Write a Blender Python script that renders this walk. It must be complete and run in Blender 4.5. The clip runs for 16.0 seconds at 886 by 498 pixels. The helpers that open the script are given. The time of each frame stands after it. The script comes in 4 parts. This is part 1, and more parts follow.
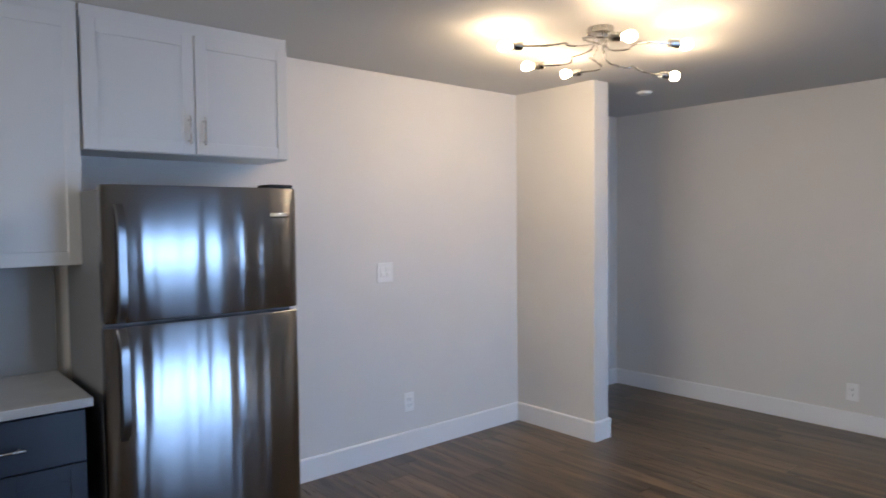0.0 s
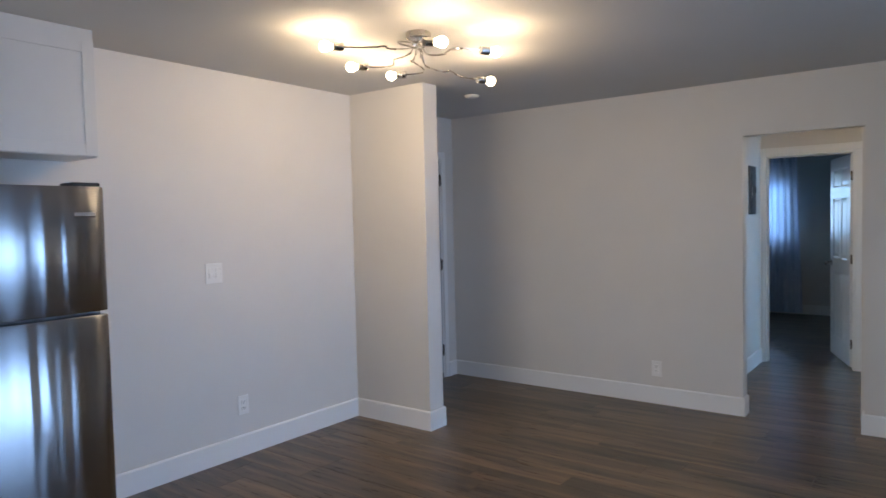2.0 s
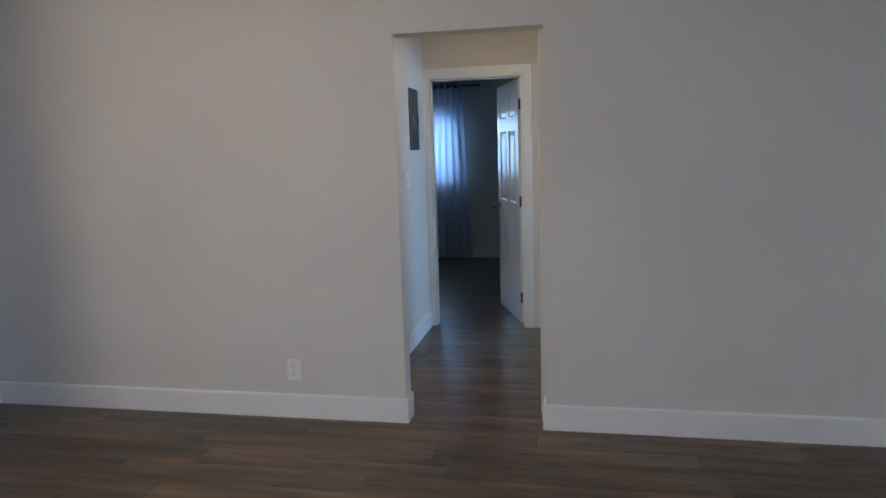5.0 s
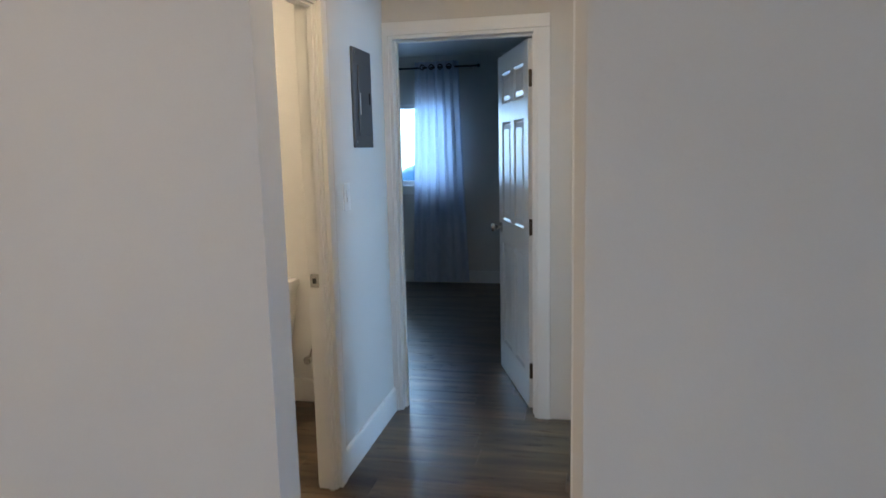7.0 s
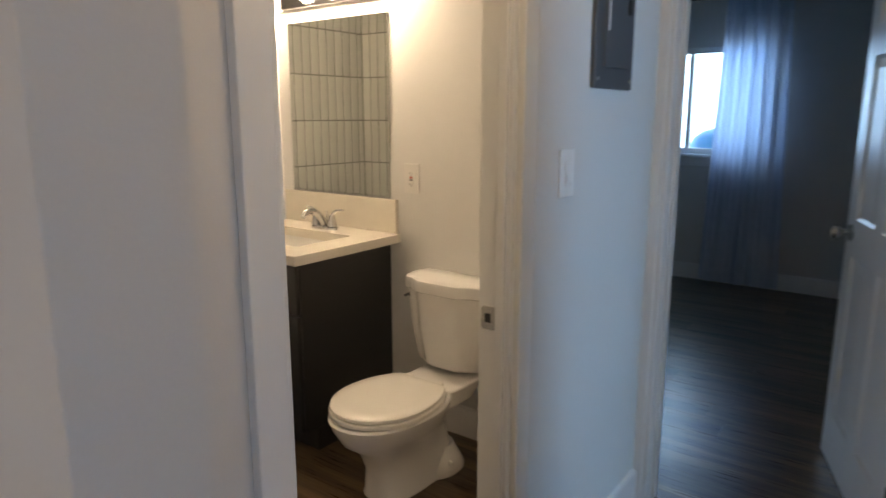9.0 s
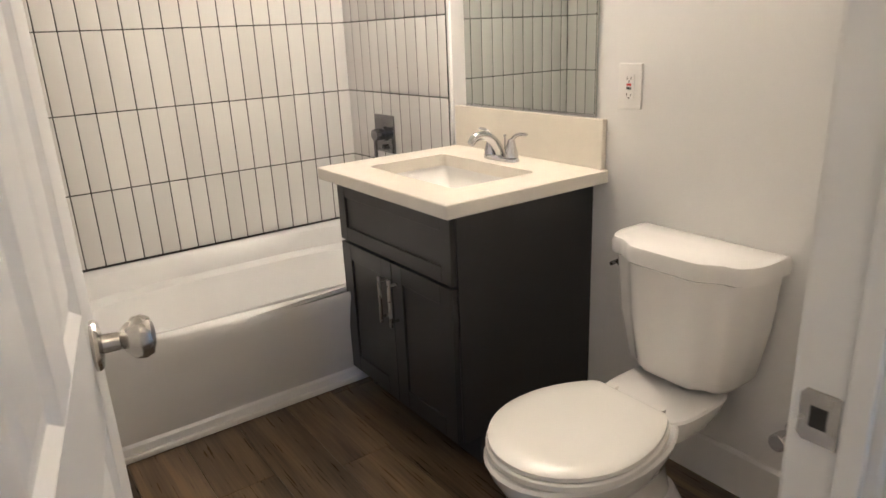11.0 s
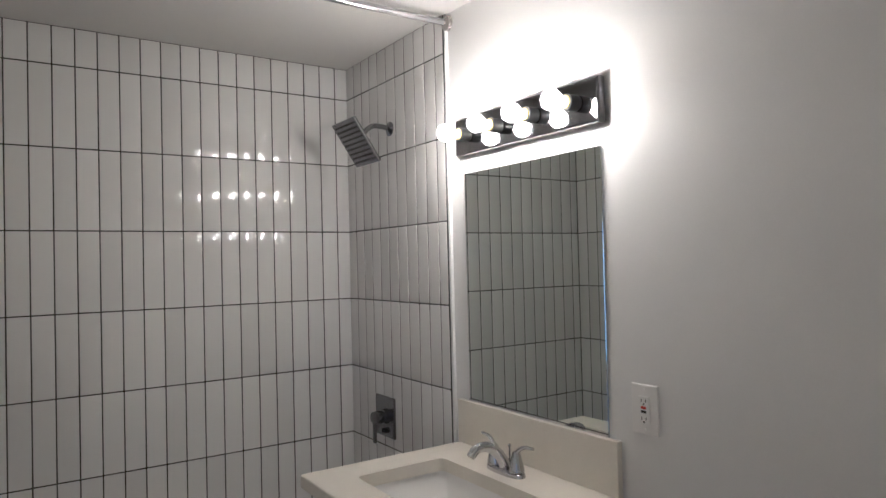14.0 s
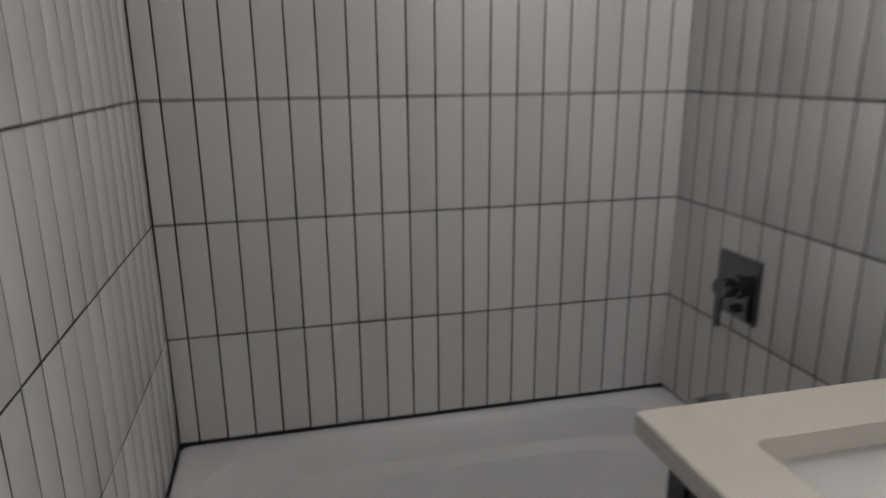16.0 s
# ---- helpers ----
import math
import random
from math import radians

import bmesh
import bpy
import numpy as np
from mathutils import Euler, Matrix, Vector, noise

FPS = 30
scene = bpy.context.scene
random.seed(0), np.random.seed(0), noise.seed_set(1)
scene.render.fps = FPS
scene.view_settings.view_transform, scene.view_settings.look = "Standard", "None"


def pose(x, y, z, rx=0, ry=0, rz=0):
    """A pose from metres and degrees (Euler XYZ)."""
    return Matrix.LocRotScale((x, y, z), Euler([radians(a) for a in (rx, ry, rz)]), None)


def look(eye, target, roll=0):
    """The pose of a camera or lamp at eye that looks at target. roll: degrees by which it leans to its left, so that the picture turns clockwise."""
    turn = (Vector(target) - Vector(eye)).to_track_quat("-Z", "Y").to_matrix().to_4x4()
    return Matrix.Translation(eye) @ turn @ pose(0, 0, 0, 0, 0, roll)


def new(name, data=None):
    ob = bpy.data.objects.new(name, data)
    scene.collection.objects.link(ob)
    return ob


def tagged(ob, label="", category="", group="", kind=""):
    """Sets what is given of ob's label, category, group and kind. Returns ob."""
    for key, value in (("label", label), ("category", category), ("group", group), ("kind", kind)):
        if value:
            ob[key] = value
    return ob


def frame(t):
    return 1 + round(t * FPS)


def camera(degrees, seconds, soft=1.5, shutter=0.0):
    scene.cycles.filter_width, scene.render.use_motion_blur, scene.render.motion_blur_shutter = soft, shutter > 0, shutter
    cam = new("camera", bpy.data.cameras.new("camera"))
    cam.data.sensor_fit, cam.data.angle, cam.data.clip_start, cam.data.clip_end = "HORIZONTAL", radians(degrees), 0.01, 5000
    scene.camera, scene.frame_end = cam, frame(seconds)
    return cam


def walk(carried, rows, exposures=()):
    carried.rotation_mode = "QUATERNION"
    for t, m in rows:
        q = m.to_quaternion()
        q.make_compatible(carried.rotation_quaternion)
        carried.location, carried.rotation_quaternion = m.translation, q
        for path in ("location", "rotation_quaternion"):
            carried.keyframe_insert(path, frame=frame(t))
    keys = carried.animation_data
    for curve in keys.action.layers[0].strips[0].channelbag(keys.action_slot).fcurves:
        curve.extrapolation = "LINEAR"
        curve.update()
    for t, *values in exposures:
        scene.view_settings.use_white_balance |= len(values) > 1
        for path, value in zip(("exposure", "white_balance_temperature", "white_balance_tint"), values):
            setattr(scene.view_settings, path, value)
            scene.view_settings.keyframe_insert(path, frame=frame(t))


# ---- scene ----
cam = camera(67.3, 16.0, 1.5, 0.5)
PATH = [
    (0, (-0.073, -0.286, 1.496), (1.231, 1.228, 1.413), -0.6),
    (0.5, (-0.061, -0.363, 1.483), (1.36, 1.043, 1.414), -0.8),
    (1, (-0.041, -0.418, 1.476), (1.461, 0.901, 1.392), -0.7),
    (1.5, (-0.036, -0.45, 1.473), (1.517, 0.807, 1.394), -0.9),
    (2, (-0.018, -0.461, 1.476), (1.574, 0.746, 1.388), -1.3),
    (2.5, (0.026, -0.476, 1.47), (1.713, 0.594, 1.375), -1.2),
    (3, (0.124, -0.499, 1.448), (1.941, 0.328, 1.337), -1.0),
    (3.5, (0.358, -0.43, 1.424), (2.266, 0.156, 1.293), -1.5),
    (4, (0.774, -0.322, 1.429), (2.712, 0.131, 1.231), -1.7),
    (6.5, (3.238, -0.07, 1.443), (5.173, 0.315, 1.113), -1.8),
    (7, (3.65, -0.032, 1.44), (5.585, 0.382, 1.146), -1.3),
    (7.5, (4.049, 0.005, 1.427), (5.958, 0.525, 1.134), -0.8),
    (8, (4.389, 0.075, 1.425), (6.234, 0.771, 1.091), -0.7),
    (8.5, (4.662, 0.145, 1.407), (6.388, 1.09, 1.049), -0.1),
    (9, (4.9, 0.232, 1.39), (6.471, 1.405, 0.995), -0.0),
    (9.5, (5.138, 0.394, 1.335), (6.581, 1.713, 0.913), -1.6),
    (10, (5.346, 0.541, 1.305), (6.638, 1.994, 0.837), -2.6),
    (10.2, (5.407, 0.601, 1.292), (6.638, 2.099, 0.801), -2.3),
    (12.3, (5.716, 0.947, 1.284), (6.744, 2.497, 0.548), -2.5),
    (12.5, (5.731, 0.944, 1.29), (6.771, 2.497, 0.579), -2.4),
    (13, (5.726, 0.939, 1.349), (6.826, 2.53, 0.838), -1.7),
    (13.5, (5.713, 0.931, 1.454), (6.85, 2.567, 1.282), -1.3),
    (14, (5.758, 0.931, 1.511), (6.873, 2.59, 1.549), -1.4),
    (14.5, (5.831, 1.05, 1.482), (6.891, 2.746, 1.533), -0.7),
    (15, (5.931, 1.368, 1.47), (6.809, 3.165, 1.435), -0.9),
    (15.5, (5.986, 1.68, 1.435), (6.603, 3.569, 1.214), -0.5),
    (16, (5.991, 1.996, 1.419), (6.435, 3.875, 0.897), -0.5),
]
EXPOSURES = [(0.0, 1.9, 6600, 11), (2.0, 1.74, 6600, 11), (4.0, 1.7, 6600, 11), (6.5, 2.15, 6800, 10), (8.0, 1.70, 6650, 10),
             (8.5, 1.62, 6800, 11), (9.0, 1.72, 7200, 14), (9.5, 1.78, 7000, 15), (10.2, 1.92, 6500, 13),
             (12.3, 2.6, 5050, 13), (13.0, 2.32, 5050, 13), (13.5, 1.7, 5050, 13), (14.0, 0.85, 5050, 13), (14.5, 0.42, 5100, 13),
             (15.0, -0.15, 5000, 13), (15.5, -0.4, 5000, 13), (16.0, 0.55, 5000, 13)]
walk(cam, [(t, look(eye, target, roll)) for t, eye, target, roll in PATH], EXPOSURES)

# ---- light ----
world = bpy.data.worlds.new("world")
scene.world = world
world.use_nodes = True
wn = world.node_tree
sky = wn.nodes.new("ShaderNodeTexSky")
sky.sky_type = "NISHITA"
sky.sun_disc = False
sky.sun_elevation = radians(46)
sky.sun_rotation = radians(210)
wn.links.new(sky.outputs[0], wn.nodes["Background"].inputs[0])
wn.nodes["Background"].inputs[1].default_value = 0.05

sun = new("sun", bpy.data.lights.new("sun", "SUN"))
sun.data.energy = 5.0
sun.data.angle = radians(0.5)
sun.data.color = (1.0, 0.95, 0.88)
sun.matrix_world = look((0, 0, 10), (0.5 * 0.695, 0.866 * 0.695, 10 - 0.719))

WARM = (1.0, 0.75, 0.48)
VANITY = (1.0, 0.81, 0.585)


def window_light(name, m, w, h, watts, colour):
    d = bpy.data.lights.new(name, "AREA")
    d.shape, d.size, d.size_y, d.energy, d.color = "RECTANGLE", w, h, watts, colour
    ob = new(name, d)
    ob.matrix_world = m
    return ob


patio = window_light("patio_daylight", look((2.65, -3.27, 1.05), (2.55, 0, 0.75)), 1.8, 1.95, 8.0, (0.34, 0.57, 1.0))
patio.data.spread = radians(82)
window_light("front_daylight", look((-2.57, 1.75, 1.45), (0, 1.75, 1.35)), 1.5, 1.0, 11.5, (1.0, 0.95, 0.88))
window_light("bedroom_daylight", look((10.66, 2.0, 1.5), (8, 2.0, 1.1)), 1.2, 0.8, 1.4, (0.09, 0.36, 1.0))
window_light("side_room_daylight", look((6.7, -2.77, 1.5), (6.7, 0, 1.2)), 0.9, 1.0, 17, (0.27, 0.56, 1.0))


def bulb_light(name, place, watts, colour, radius=0.03):
    d = bpy.data.lights.new(name, "POINT")
    d.energy, d.color, d.shadow_soft_size = watts, colour, radius
    ob = new(name, d)
    ob.location = place
    return ob


# ---- materials ----
def material(name, colour, rough=0.5, metal=0.0, var=0.06, scale=6.0, grain=0.0, grain_scale=300.0, bump=0.0,
             bump_scale=120.0, coat=0.0, spec=0.5, stretch=(1, 1, 1)):
    """Paint, metal, plastic: large soft variation, fine grain, gentle relief."""
    m = bpy.data.materials.new(name)
    m.use_nodes = True
    nt = m.node_tree
    b = nt.nodes["Principled BSDF"]
    b.inputs["Roughness"].default_value = rough
    b.inputs["Metallic"].default_value = metal
    b.inputs["Coat Weight"].default_value = coat
    b.inputs["Specular IOR Level"].default_value = spec
    co = nt.nodes.new("ShaderNodeTexCoord")
    mp = nt.nodes.new("ShaderNodeMapping")
    mp.inputs["Scale"].default_value = stretch
    nt.links.new(co.outputs["Object"], mp.inputs[0])

    def noise_node(s, detail=4.0):
        n = nt.nodes.new("ShaderNodeTexNoise")
        n.inputs["Scale"].default_value = s
        n.inputs["Detail"].default_value = detail
        nt.links.new(mp.outputs[0], n.inputs["Vector"])
        return n

    big = noise_node(scale)
    ramp = nt.nodes.new("ShaderNodeMapRange")
    ramp.inputs["From Min"].default_value, ramp.inputs["From Max"].default_value = 0.3, 0.7
    ramp.inputs["To Min"].default_value, ramp.inputs["To Max"].default_value = 1 - var, 1 + var
    nt.links.new(big.outputs["Fac"], ramp.inputs["Value"])
    last = ramp.outputs["Result"]
    if grain:
        fine = noise_node(grain_scale, 2.0)
        r2 = nt.nodes.new("ShaderNodeMapRange")
        r2.inputs["From Min"].default_value, r2.inputs["From Max"].default_value = 0.3, 0.7
        r2.inputs["To Min"].default_value, r2.inputs["To Max"].default_value = 1 - grain, 1 + grain
        nt.links.new(fine.outputs["Fac"], r2.inputs["Value"])
        mul = nt.nodes.new("ShaderNodeMath")
        mul.operation = "MULTIPLY"
        nt.links.new(last, mul.inputs[0])
        nt.links.new(r2.outputs["Result"], mul.inputs[1])
        last = mul.outputs[0]
    hsv = nt.nodes.new("ShaderNodeHueSaturation")
    hsv.inputs["Color"].default_value = (*colour, 1)
    nt.links.new(last, hsv.inputs["Value"])
    nt.links.new(hsv.outputs[0], b.inputs["Base Color"])
    rr = nt.nodes.new("ShaderNodeMapRange")
    rr.inputs["To Min"].default_value, rr.inputs["To Max"].default_value = max(rough - 0.06, 0.02), min(rough + 0.06, 1)
    nt.links.new(big.outputs["Fac"], rr.inputs["Value"])
    nt.links.new(rr.outputs["Result"], b.inputs["Roughness"])
    if bump:
        bn = noise_node(bump_scale, 3.0)
        bp = nt.nodes.new("ShaderNodeBump")
        bp.inputs["Strength"].default_value = bump
        bp.inputs["Distance"].default_value = 0.002
        nt.links.new(bn.outputs["Fac"], bp.inputs["Height"])
        nt.links.new(bp.outputs[0], b.inputs["Normal"])
    return m


def glow(name, colour, strength):
    m = bpy.data.materials.new(name)
    m.use_nodes = True
    b = m.node_tree.nodes["Principled BSDF"]
    b.inputs["Base Color"].default_value = (*colour, 1)
    b.inputs["Emission Color"].default_value = (*colour, 1)
    b.inputs["Emission Strength"].default_value = strength
    return m


def wood_planks():
    m = bpy.data.materials.new("vinyl_plank")
    m.use_nodes = True
    nt = m.node_tree
    b = nt.nodes["Principled BSDF"]
    co = nt.nodes.new("ShaderNodeTexCoord")
    info = nt.nodes.new("ShaderNodeObjectInfo")
    geo = nt.nodes.new("ShaderNodeNewGeometry")
    both = nt.nodes.new("ShaderNodeMath")
    both.operation = "ADD"
    nt.links.new(info.outputs["Random"], both.inputs[0])
    nt.links.new(geo.outputs["Random Per Island"], both.inputs[1])
    shift = nt.nodes.new("ShaderNodeVectorMath")
    shift.operation = "MULTIPLY_ADD"
    shift.inputs[1].default_value = (1, 1, 1)
    spread = nt.nodes.new("ShaderNodeCombineXYZ")
    mul = nt.nodes.new("ShaderNodeMath")
    mul.operation = "MULTIPLY"
    mul.inputs[1].default_value = 37.0
    nt.links.new(both.outputs[0], mul.inputs[0])
    for i in range(3):
        nt.links.new(mul.outputs[0], spread.inputs[i])
    nt.links.new(co.outputs["Object"], shift.inputs[0])
    nt.links.new(spread.outputs[0], shift.inputs[2])

    def streak(sx, sy, detail, dist=0.0):
        mp = nt.nodes.new("ShaderNodeMapping")
        mp.inputs["Scale"].default_value = (sx, sy, 1)
        nt.links.new(shift.outputs[0], mp.inputs[0])
        n = nt.nodes.new("ShaderNodeTexNoise")
        n.inputs["Scale"].default_value = 1.0
        n.inputs["Detail"].default_value = detail
        n.inputs["Distortion"].default_value = dist
        nt.links.new(mp.outputs[0], n.inputs["Vector"])
        return n

    broad = streak(11, 0.9, 5, 0.6)
    fine = streak(150, 5, 3)
    mix = nt.nodes.new("ShaderNodeMix")
    mix.inputs["Factor"].default_value = 0.28
    nt.links.new(broad.outputs["Fac"], mix.inputs["A"])
    nt.links.new(fine.outputs["Fac"], mix.inputs["B"])
    ramp = nt.nodes.new("ShaderNodeValToRGB")
    ramp.color_ramp.elements[0].position, ramp.color_ramp.elements[0].color = 0.36, (0.037, 0.0250, 0.0145, 1)
    ramp.color_ramp.elements[1].position, ramp.color_ramp.elements[1].color = 0.67, (0.225, 0.150, 0.086, 1)
    e = ramp.color_ramp.elements.new(0.5)
    e.color = (0.115, 0.077, 0.044, 1)
    nt.links.new(mix.outputs["Result"], ramp.inputs[0])
    hsv = nt.nodes.new("ShaderNodeHueSaturation")
    tone = nt.nodes.new("ShaderNodeMapRange")
    tone.inputs["From Max"].default_value = 2.0
    tone.inputs["To Min"].default_value, tone.inputs["To Max"].default_value = 0.78, 1.22
    nt.links.new(both.outputs[0], tone.inputs["Value"])
    nt.links.new(tone.outputs["Result"], hsv.inputs["Value"])
    nt.links.new(ramp.outputs[0], hsv.inputs["Color"])
    nt.links.new(hsv.outputs[0], b.inputs["Base Color"])
    b.inputs["Specular IOR Level"].default_value = 0.5
    rr = nt.nodes.new("ShaderNodeMapRange")
    rr.inputs["To Min"].default_value, rr.inputs["To Max"].default_value = 0.22, 0.38
    nt.links.new(fine.outputs["Fac"], rr.inputs["Value"])
    nt.links.new(rr.outputs["Result"], b.inputs["Roughness"])
    bp = nt.nodes.new("ShaderNodeBump")
    bp.inputs["Strength"].default_value = 0.25
    bp.inputs["Distance"].default_value = 0.001
    nt.links.new(mix.outputs["Result"], bp.inputs["Height"])
    nt.links.new(bp.outputs[0], b.inputs["Normal"])
    return m


def steel_brushed():
    """Brushed sheet steel: fine vertical grain and the slow waves of a thin door skin."""
    m = material("brushed_steel", (0.31, 0.31, 0.32), 0.21, 1.0, 0.03, 3.0, 0.03, 1.0)
    nt = m.node_tree
    b = nt.nodes["Principled BSDF"]
    co = nt.nodes.new("ShaderNodeTexCoord")
    mp = nt.nodes.new("ShaderNodeMapping")
    mp.inputs["Scale"].default_value = (12.0, 1.0, 1.1)
    nt.links.new(co.outputs["Object"], mp.inputs[0])
    n = nt.nodes.new("ShaderNodeTexNoise")
    n.inputs["Scale"].default_value = 1.0
    n.inputs["Detail"].default_value = 1.0
    nt.links.new(mp.outputs[0], n.inputs["Vector"])
    bp = nt.nodes.new("ShaderNodeBump")
    bp.inputs["Strength"].default_value = 0.65
    bp.inputs["Distance"].default_value = 0.010
    nt.links.new(n.outputs["Fac"], bp.inputs["Height"])
    nt.links.new(bp.outputs[0], b.inputs["Normal"])
    b.inputs["Anisotropic"].default_value = 0.92
    tg = nt.nodes.new("ShaderNodeTangent")
    tg.direction_type, tg.axis = "RADIAL", "Z"
    nt.links.new(tg.outputs[0], b.inputs["Tangent"])
    b.inputs["Anisotropic Rotation"].default_value = 0.25
    return m


def glazed_tile():
    m = material("white_glazed_tile", (0.70, 0.69, 0.67), 0.07, 0.0, 0.03, 4.0, 0.0, 1.0, 0.05, 10.0)
    nt = m.node_tree
    hsv = [n for n in nt.nodes if n.type == "HUE_SAT"][0]
    info = nt.nodes.new("ShaderNodeObjectInfo")
    r = nt.nodes.new("ShaderNodeMapRange")
    r.inputs["To Min"].default_value, r.inputs["To Max"].default_value = 0.93, 1.05
    nt.links.new(info.outputs["Random"], r.inputs["Value"])
    nt.links.new(r.outputs["Result"], hsv.inputs["Value"])
    return m


def sheer_cloth():
    m = bpy.data.materials.new("sheer_curtain")
    m.use_nodes = True
    nt = m.node_tree
    nt.nodes.remove(nt.nodes["Principled BSDF"])
    d = nt.nodes.new("ShaderNodeBsdfDiffuse")
    t = nt.nodes.new("ShaderNodeBsdfTranslucent")
    d.inputs[0].default_value = (0.62, 0.64, 0.70, 1)
    t.inputs[0].default_value = (0.60, 0.68, 0.82, 1)
    co = nt.nodes.new("ShaderNodeTexCoord")
    w = nt.nodes.new("ShaderNodeTexNoise")
    w.inputs["Scale"].default_value = 260
    nt.links.new(co.outputs["Object"], w.inputs["Vector"])
    f = nt.nodes.new("ShaderNodeMapRange")
    f.inputs["To Min"].default_value, f.inputs["To Max"].default_value = 0.35, 0.6
    nt.links.new(w.outputs["Fac"], f.inputs["Value"])
    mx = nt.nodes.new("ShaderNodeMixShader")
    nt.links.new(f.outputs["Result"], mx.inputs[0])
    nt.links.new(d.outputs[0], mx.inputs[1])
    nt.links.new(t.outputs[0], mx.inputs[2])
    nt.links.new(mx.outputs[0], nt.nodes["Material Output"].inputs[0])
    return m


def clear_glass(name, tint=(1, 1, 1), rough=0.0):
    m = bpy.data.materials.new(name)
    m.use_nodes = True
    b = m.node_tree.nodes["Principled BSDF"]
    b.inputs["Base Color"].default_value = (*tint, 1)
    b.inputs["Transmission Weight"].default_value = 1.0
    b.inputs["Roughness"].default_value = rough
    b.inputs["IOR"].default_value = 1.45
    return m


PAINT = material("wall_paint", (0.66, 0.635, 0.60), 0.62, 0, 0.035, 1.3, 0.012, 260, 0.10, 170)
BATH_PAINT = material("bath_paint", (0.76, 0.755, 0.745), 0.42, 0, 0.025, 1.5, 0.01, 260, 0.10, 160)
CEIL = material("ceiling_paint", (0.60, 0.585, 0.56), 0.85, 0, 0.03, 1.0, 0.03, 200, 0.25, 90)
TRIM = material("trim_paint", (0.79, 0.785, 0.775), 0.42, 0, 0.015, 1.2, 0, 1, 0.02, 40)
DOORW = material("door_paint", (0.77, 0.77, 0.77), 0.3, 0, 0.02, 2.5, 0.01, 200, 0.08, 90)
GREYDOOR = material("grey_door_paint", (0.46, 0.47, 0.49), 0.4, 0, 0.03, 2.0, 0.01, 200, 0.06, 90)
WHITECAB = material("white_cabinet", (0.60, 0.595, 0.58), 0.35, 0, 0.02, 2.5, 0.01, 220, 0.05, 90)
NAVY = material("navy_cabinet", (0.016, 0.022, 0.036), 0.35, 0, 0.08, 3.0, 0.03, 200, 0.06, 90)
CHAR = material("charcoal_cabinet", (0.022, 0.021, 0.021), 0.33, 0, 0.06, 2.5, 0.03, 180, 0.06, 80)
DARKGAP = material("dark_gap", (0.008, 0.008, 0.009), 0.7)
QUARTZ = material("cream_quartz", (0.72, 0.68, 0.60), 0.2, 0, 0.02, 12, 0.035, 420)
KQUARTZ = material("grey_quartz", (0.44, 0.44, 0.435), 0.25, 0, 0.03, 8, 0.05, 380)
SPLASH = material("grey_backsplash", (0.21, 0.22, 0.235), 0.3, 0, 0.04, 5, 0.02, 200)
PORCELAIN = material("porcelain", (0.80, 0.79, 0.77), 0.09, 0, 0.01, 3, 0, 1, 0, 1, 0.4)
TUBWHITE = material("tub_enamel", (0.78, 0.78, 0.78), 0.13, 0, 0.015, 3, 0, 1, 0.03, 9, 0.3)
SEATW = material("seat_plastic", (0.80, 0.785, 0.75), 0.2, 0, 0.01, 4)
DARKCHROME = material("dark_chrome", (0.24, 0.24, 0.245), 0.16, 1.0, 0.04, 9)
CHROME = material("chrome", (0.58, 0.58, 0.59), 0.07, 1.0, 0.03, 9)
NICKEL = material("brushed_nickel", (0.50, 0.48, 0.45), 0.27, 1.0, 0.05, 20, 0.05, 400)
HANDLEGREY = material("handle_steel", (0.20, 0.20, 0.21), 0.3, 1.0, 0.04, 9)
BRONZE = material("dark_bronze", (0.10, 0.085, 0.07), 0.4, 0.9, 0.08, 30)
BLACK = material("black_plastic", (0.012, 0.012, 0.012), 0.35, 0, 0.1, 20)
BRASS = material("brass_collar", (0.75, 0.52, 0.14), 0.35, 0.6, 0.08, 40)
PANELGREY = material("panel_grey_enamel", (0.085, 0.09, 0.095), 0.42, 0.1, 0.05, 5, 0.02, 200, 0.06, 90)
PLASTIC = material("white_plastic", (0.80, 0.79, 0.77), 0.3, 0, 0.01, 8)
SLOT = material("slot_dark", (0.03, 0.03, 0.03), 0.6)
RED = material("red_button", (0.5, 0.03, 0.02), 0.4)
GROUT = material("dark_grout", (0.032, 0.030, 0.028), 0.9, 0, 0.15, 30, 0.1, 300, 0.3, 200)
CAULK = material("white_caulk", (0.72, 0.71, 0.69), 0.5, 0, 0.04, 30)
TILE = glazed_tile()
PLANK = wood_planks()
STEEL = steel_brushed()
STEELSIDE = material("fridge_side_grey", (0.13, 0.13, 0.135), 0.45, 0.2, 0.04, 4, 0.02, 250, 0.1, 200)
SHEER = sheer_cloth()
GLASS = clear_glass("window_glass")
MIRROR = material("mirror_silver", (0.60, 0.635, 0.61), 0.015, 1.0, 0.005, 2)
MIRROR.node_tree.nodes["Principled BSDF"].inputs["Roughness"].default_value = 0.0
for lk in list(MIRROR.node_tree.links):
    if lk.to_socket.name == "Roughness":
        MIRROR.node_tree.links.remove(lk)
BULB = glow("lit_bulb", (1.0, 0.82, 0.55), 7.0)
BATHBULB = bpy.data.materials.new("lit_clear_globe")
BATHBULB.use_nodes = True
gn = BATHBULB.node_tree
gn.nodes["Principled BSDF"].inputs["Emission Color"].default_value = (1.0, 0.84, 0.6, 1)
gn.nodes["Principled BSDF"].inputs["Emission Strength"].default_value = 2.6
gn.nodes["Principled BSDF"].inputs["Alpha"].default_value = 0.2
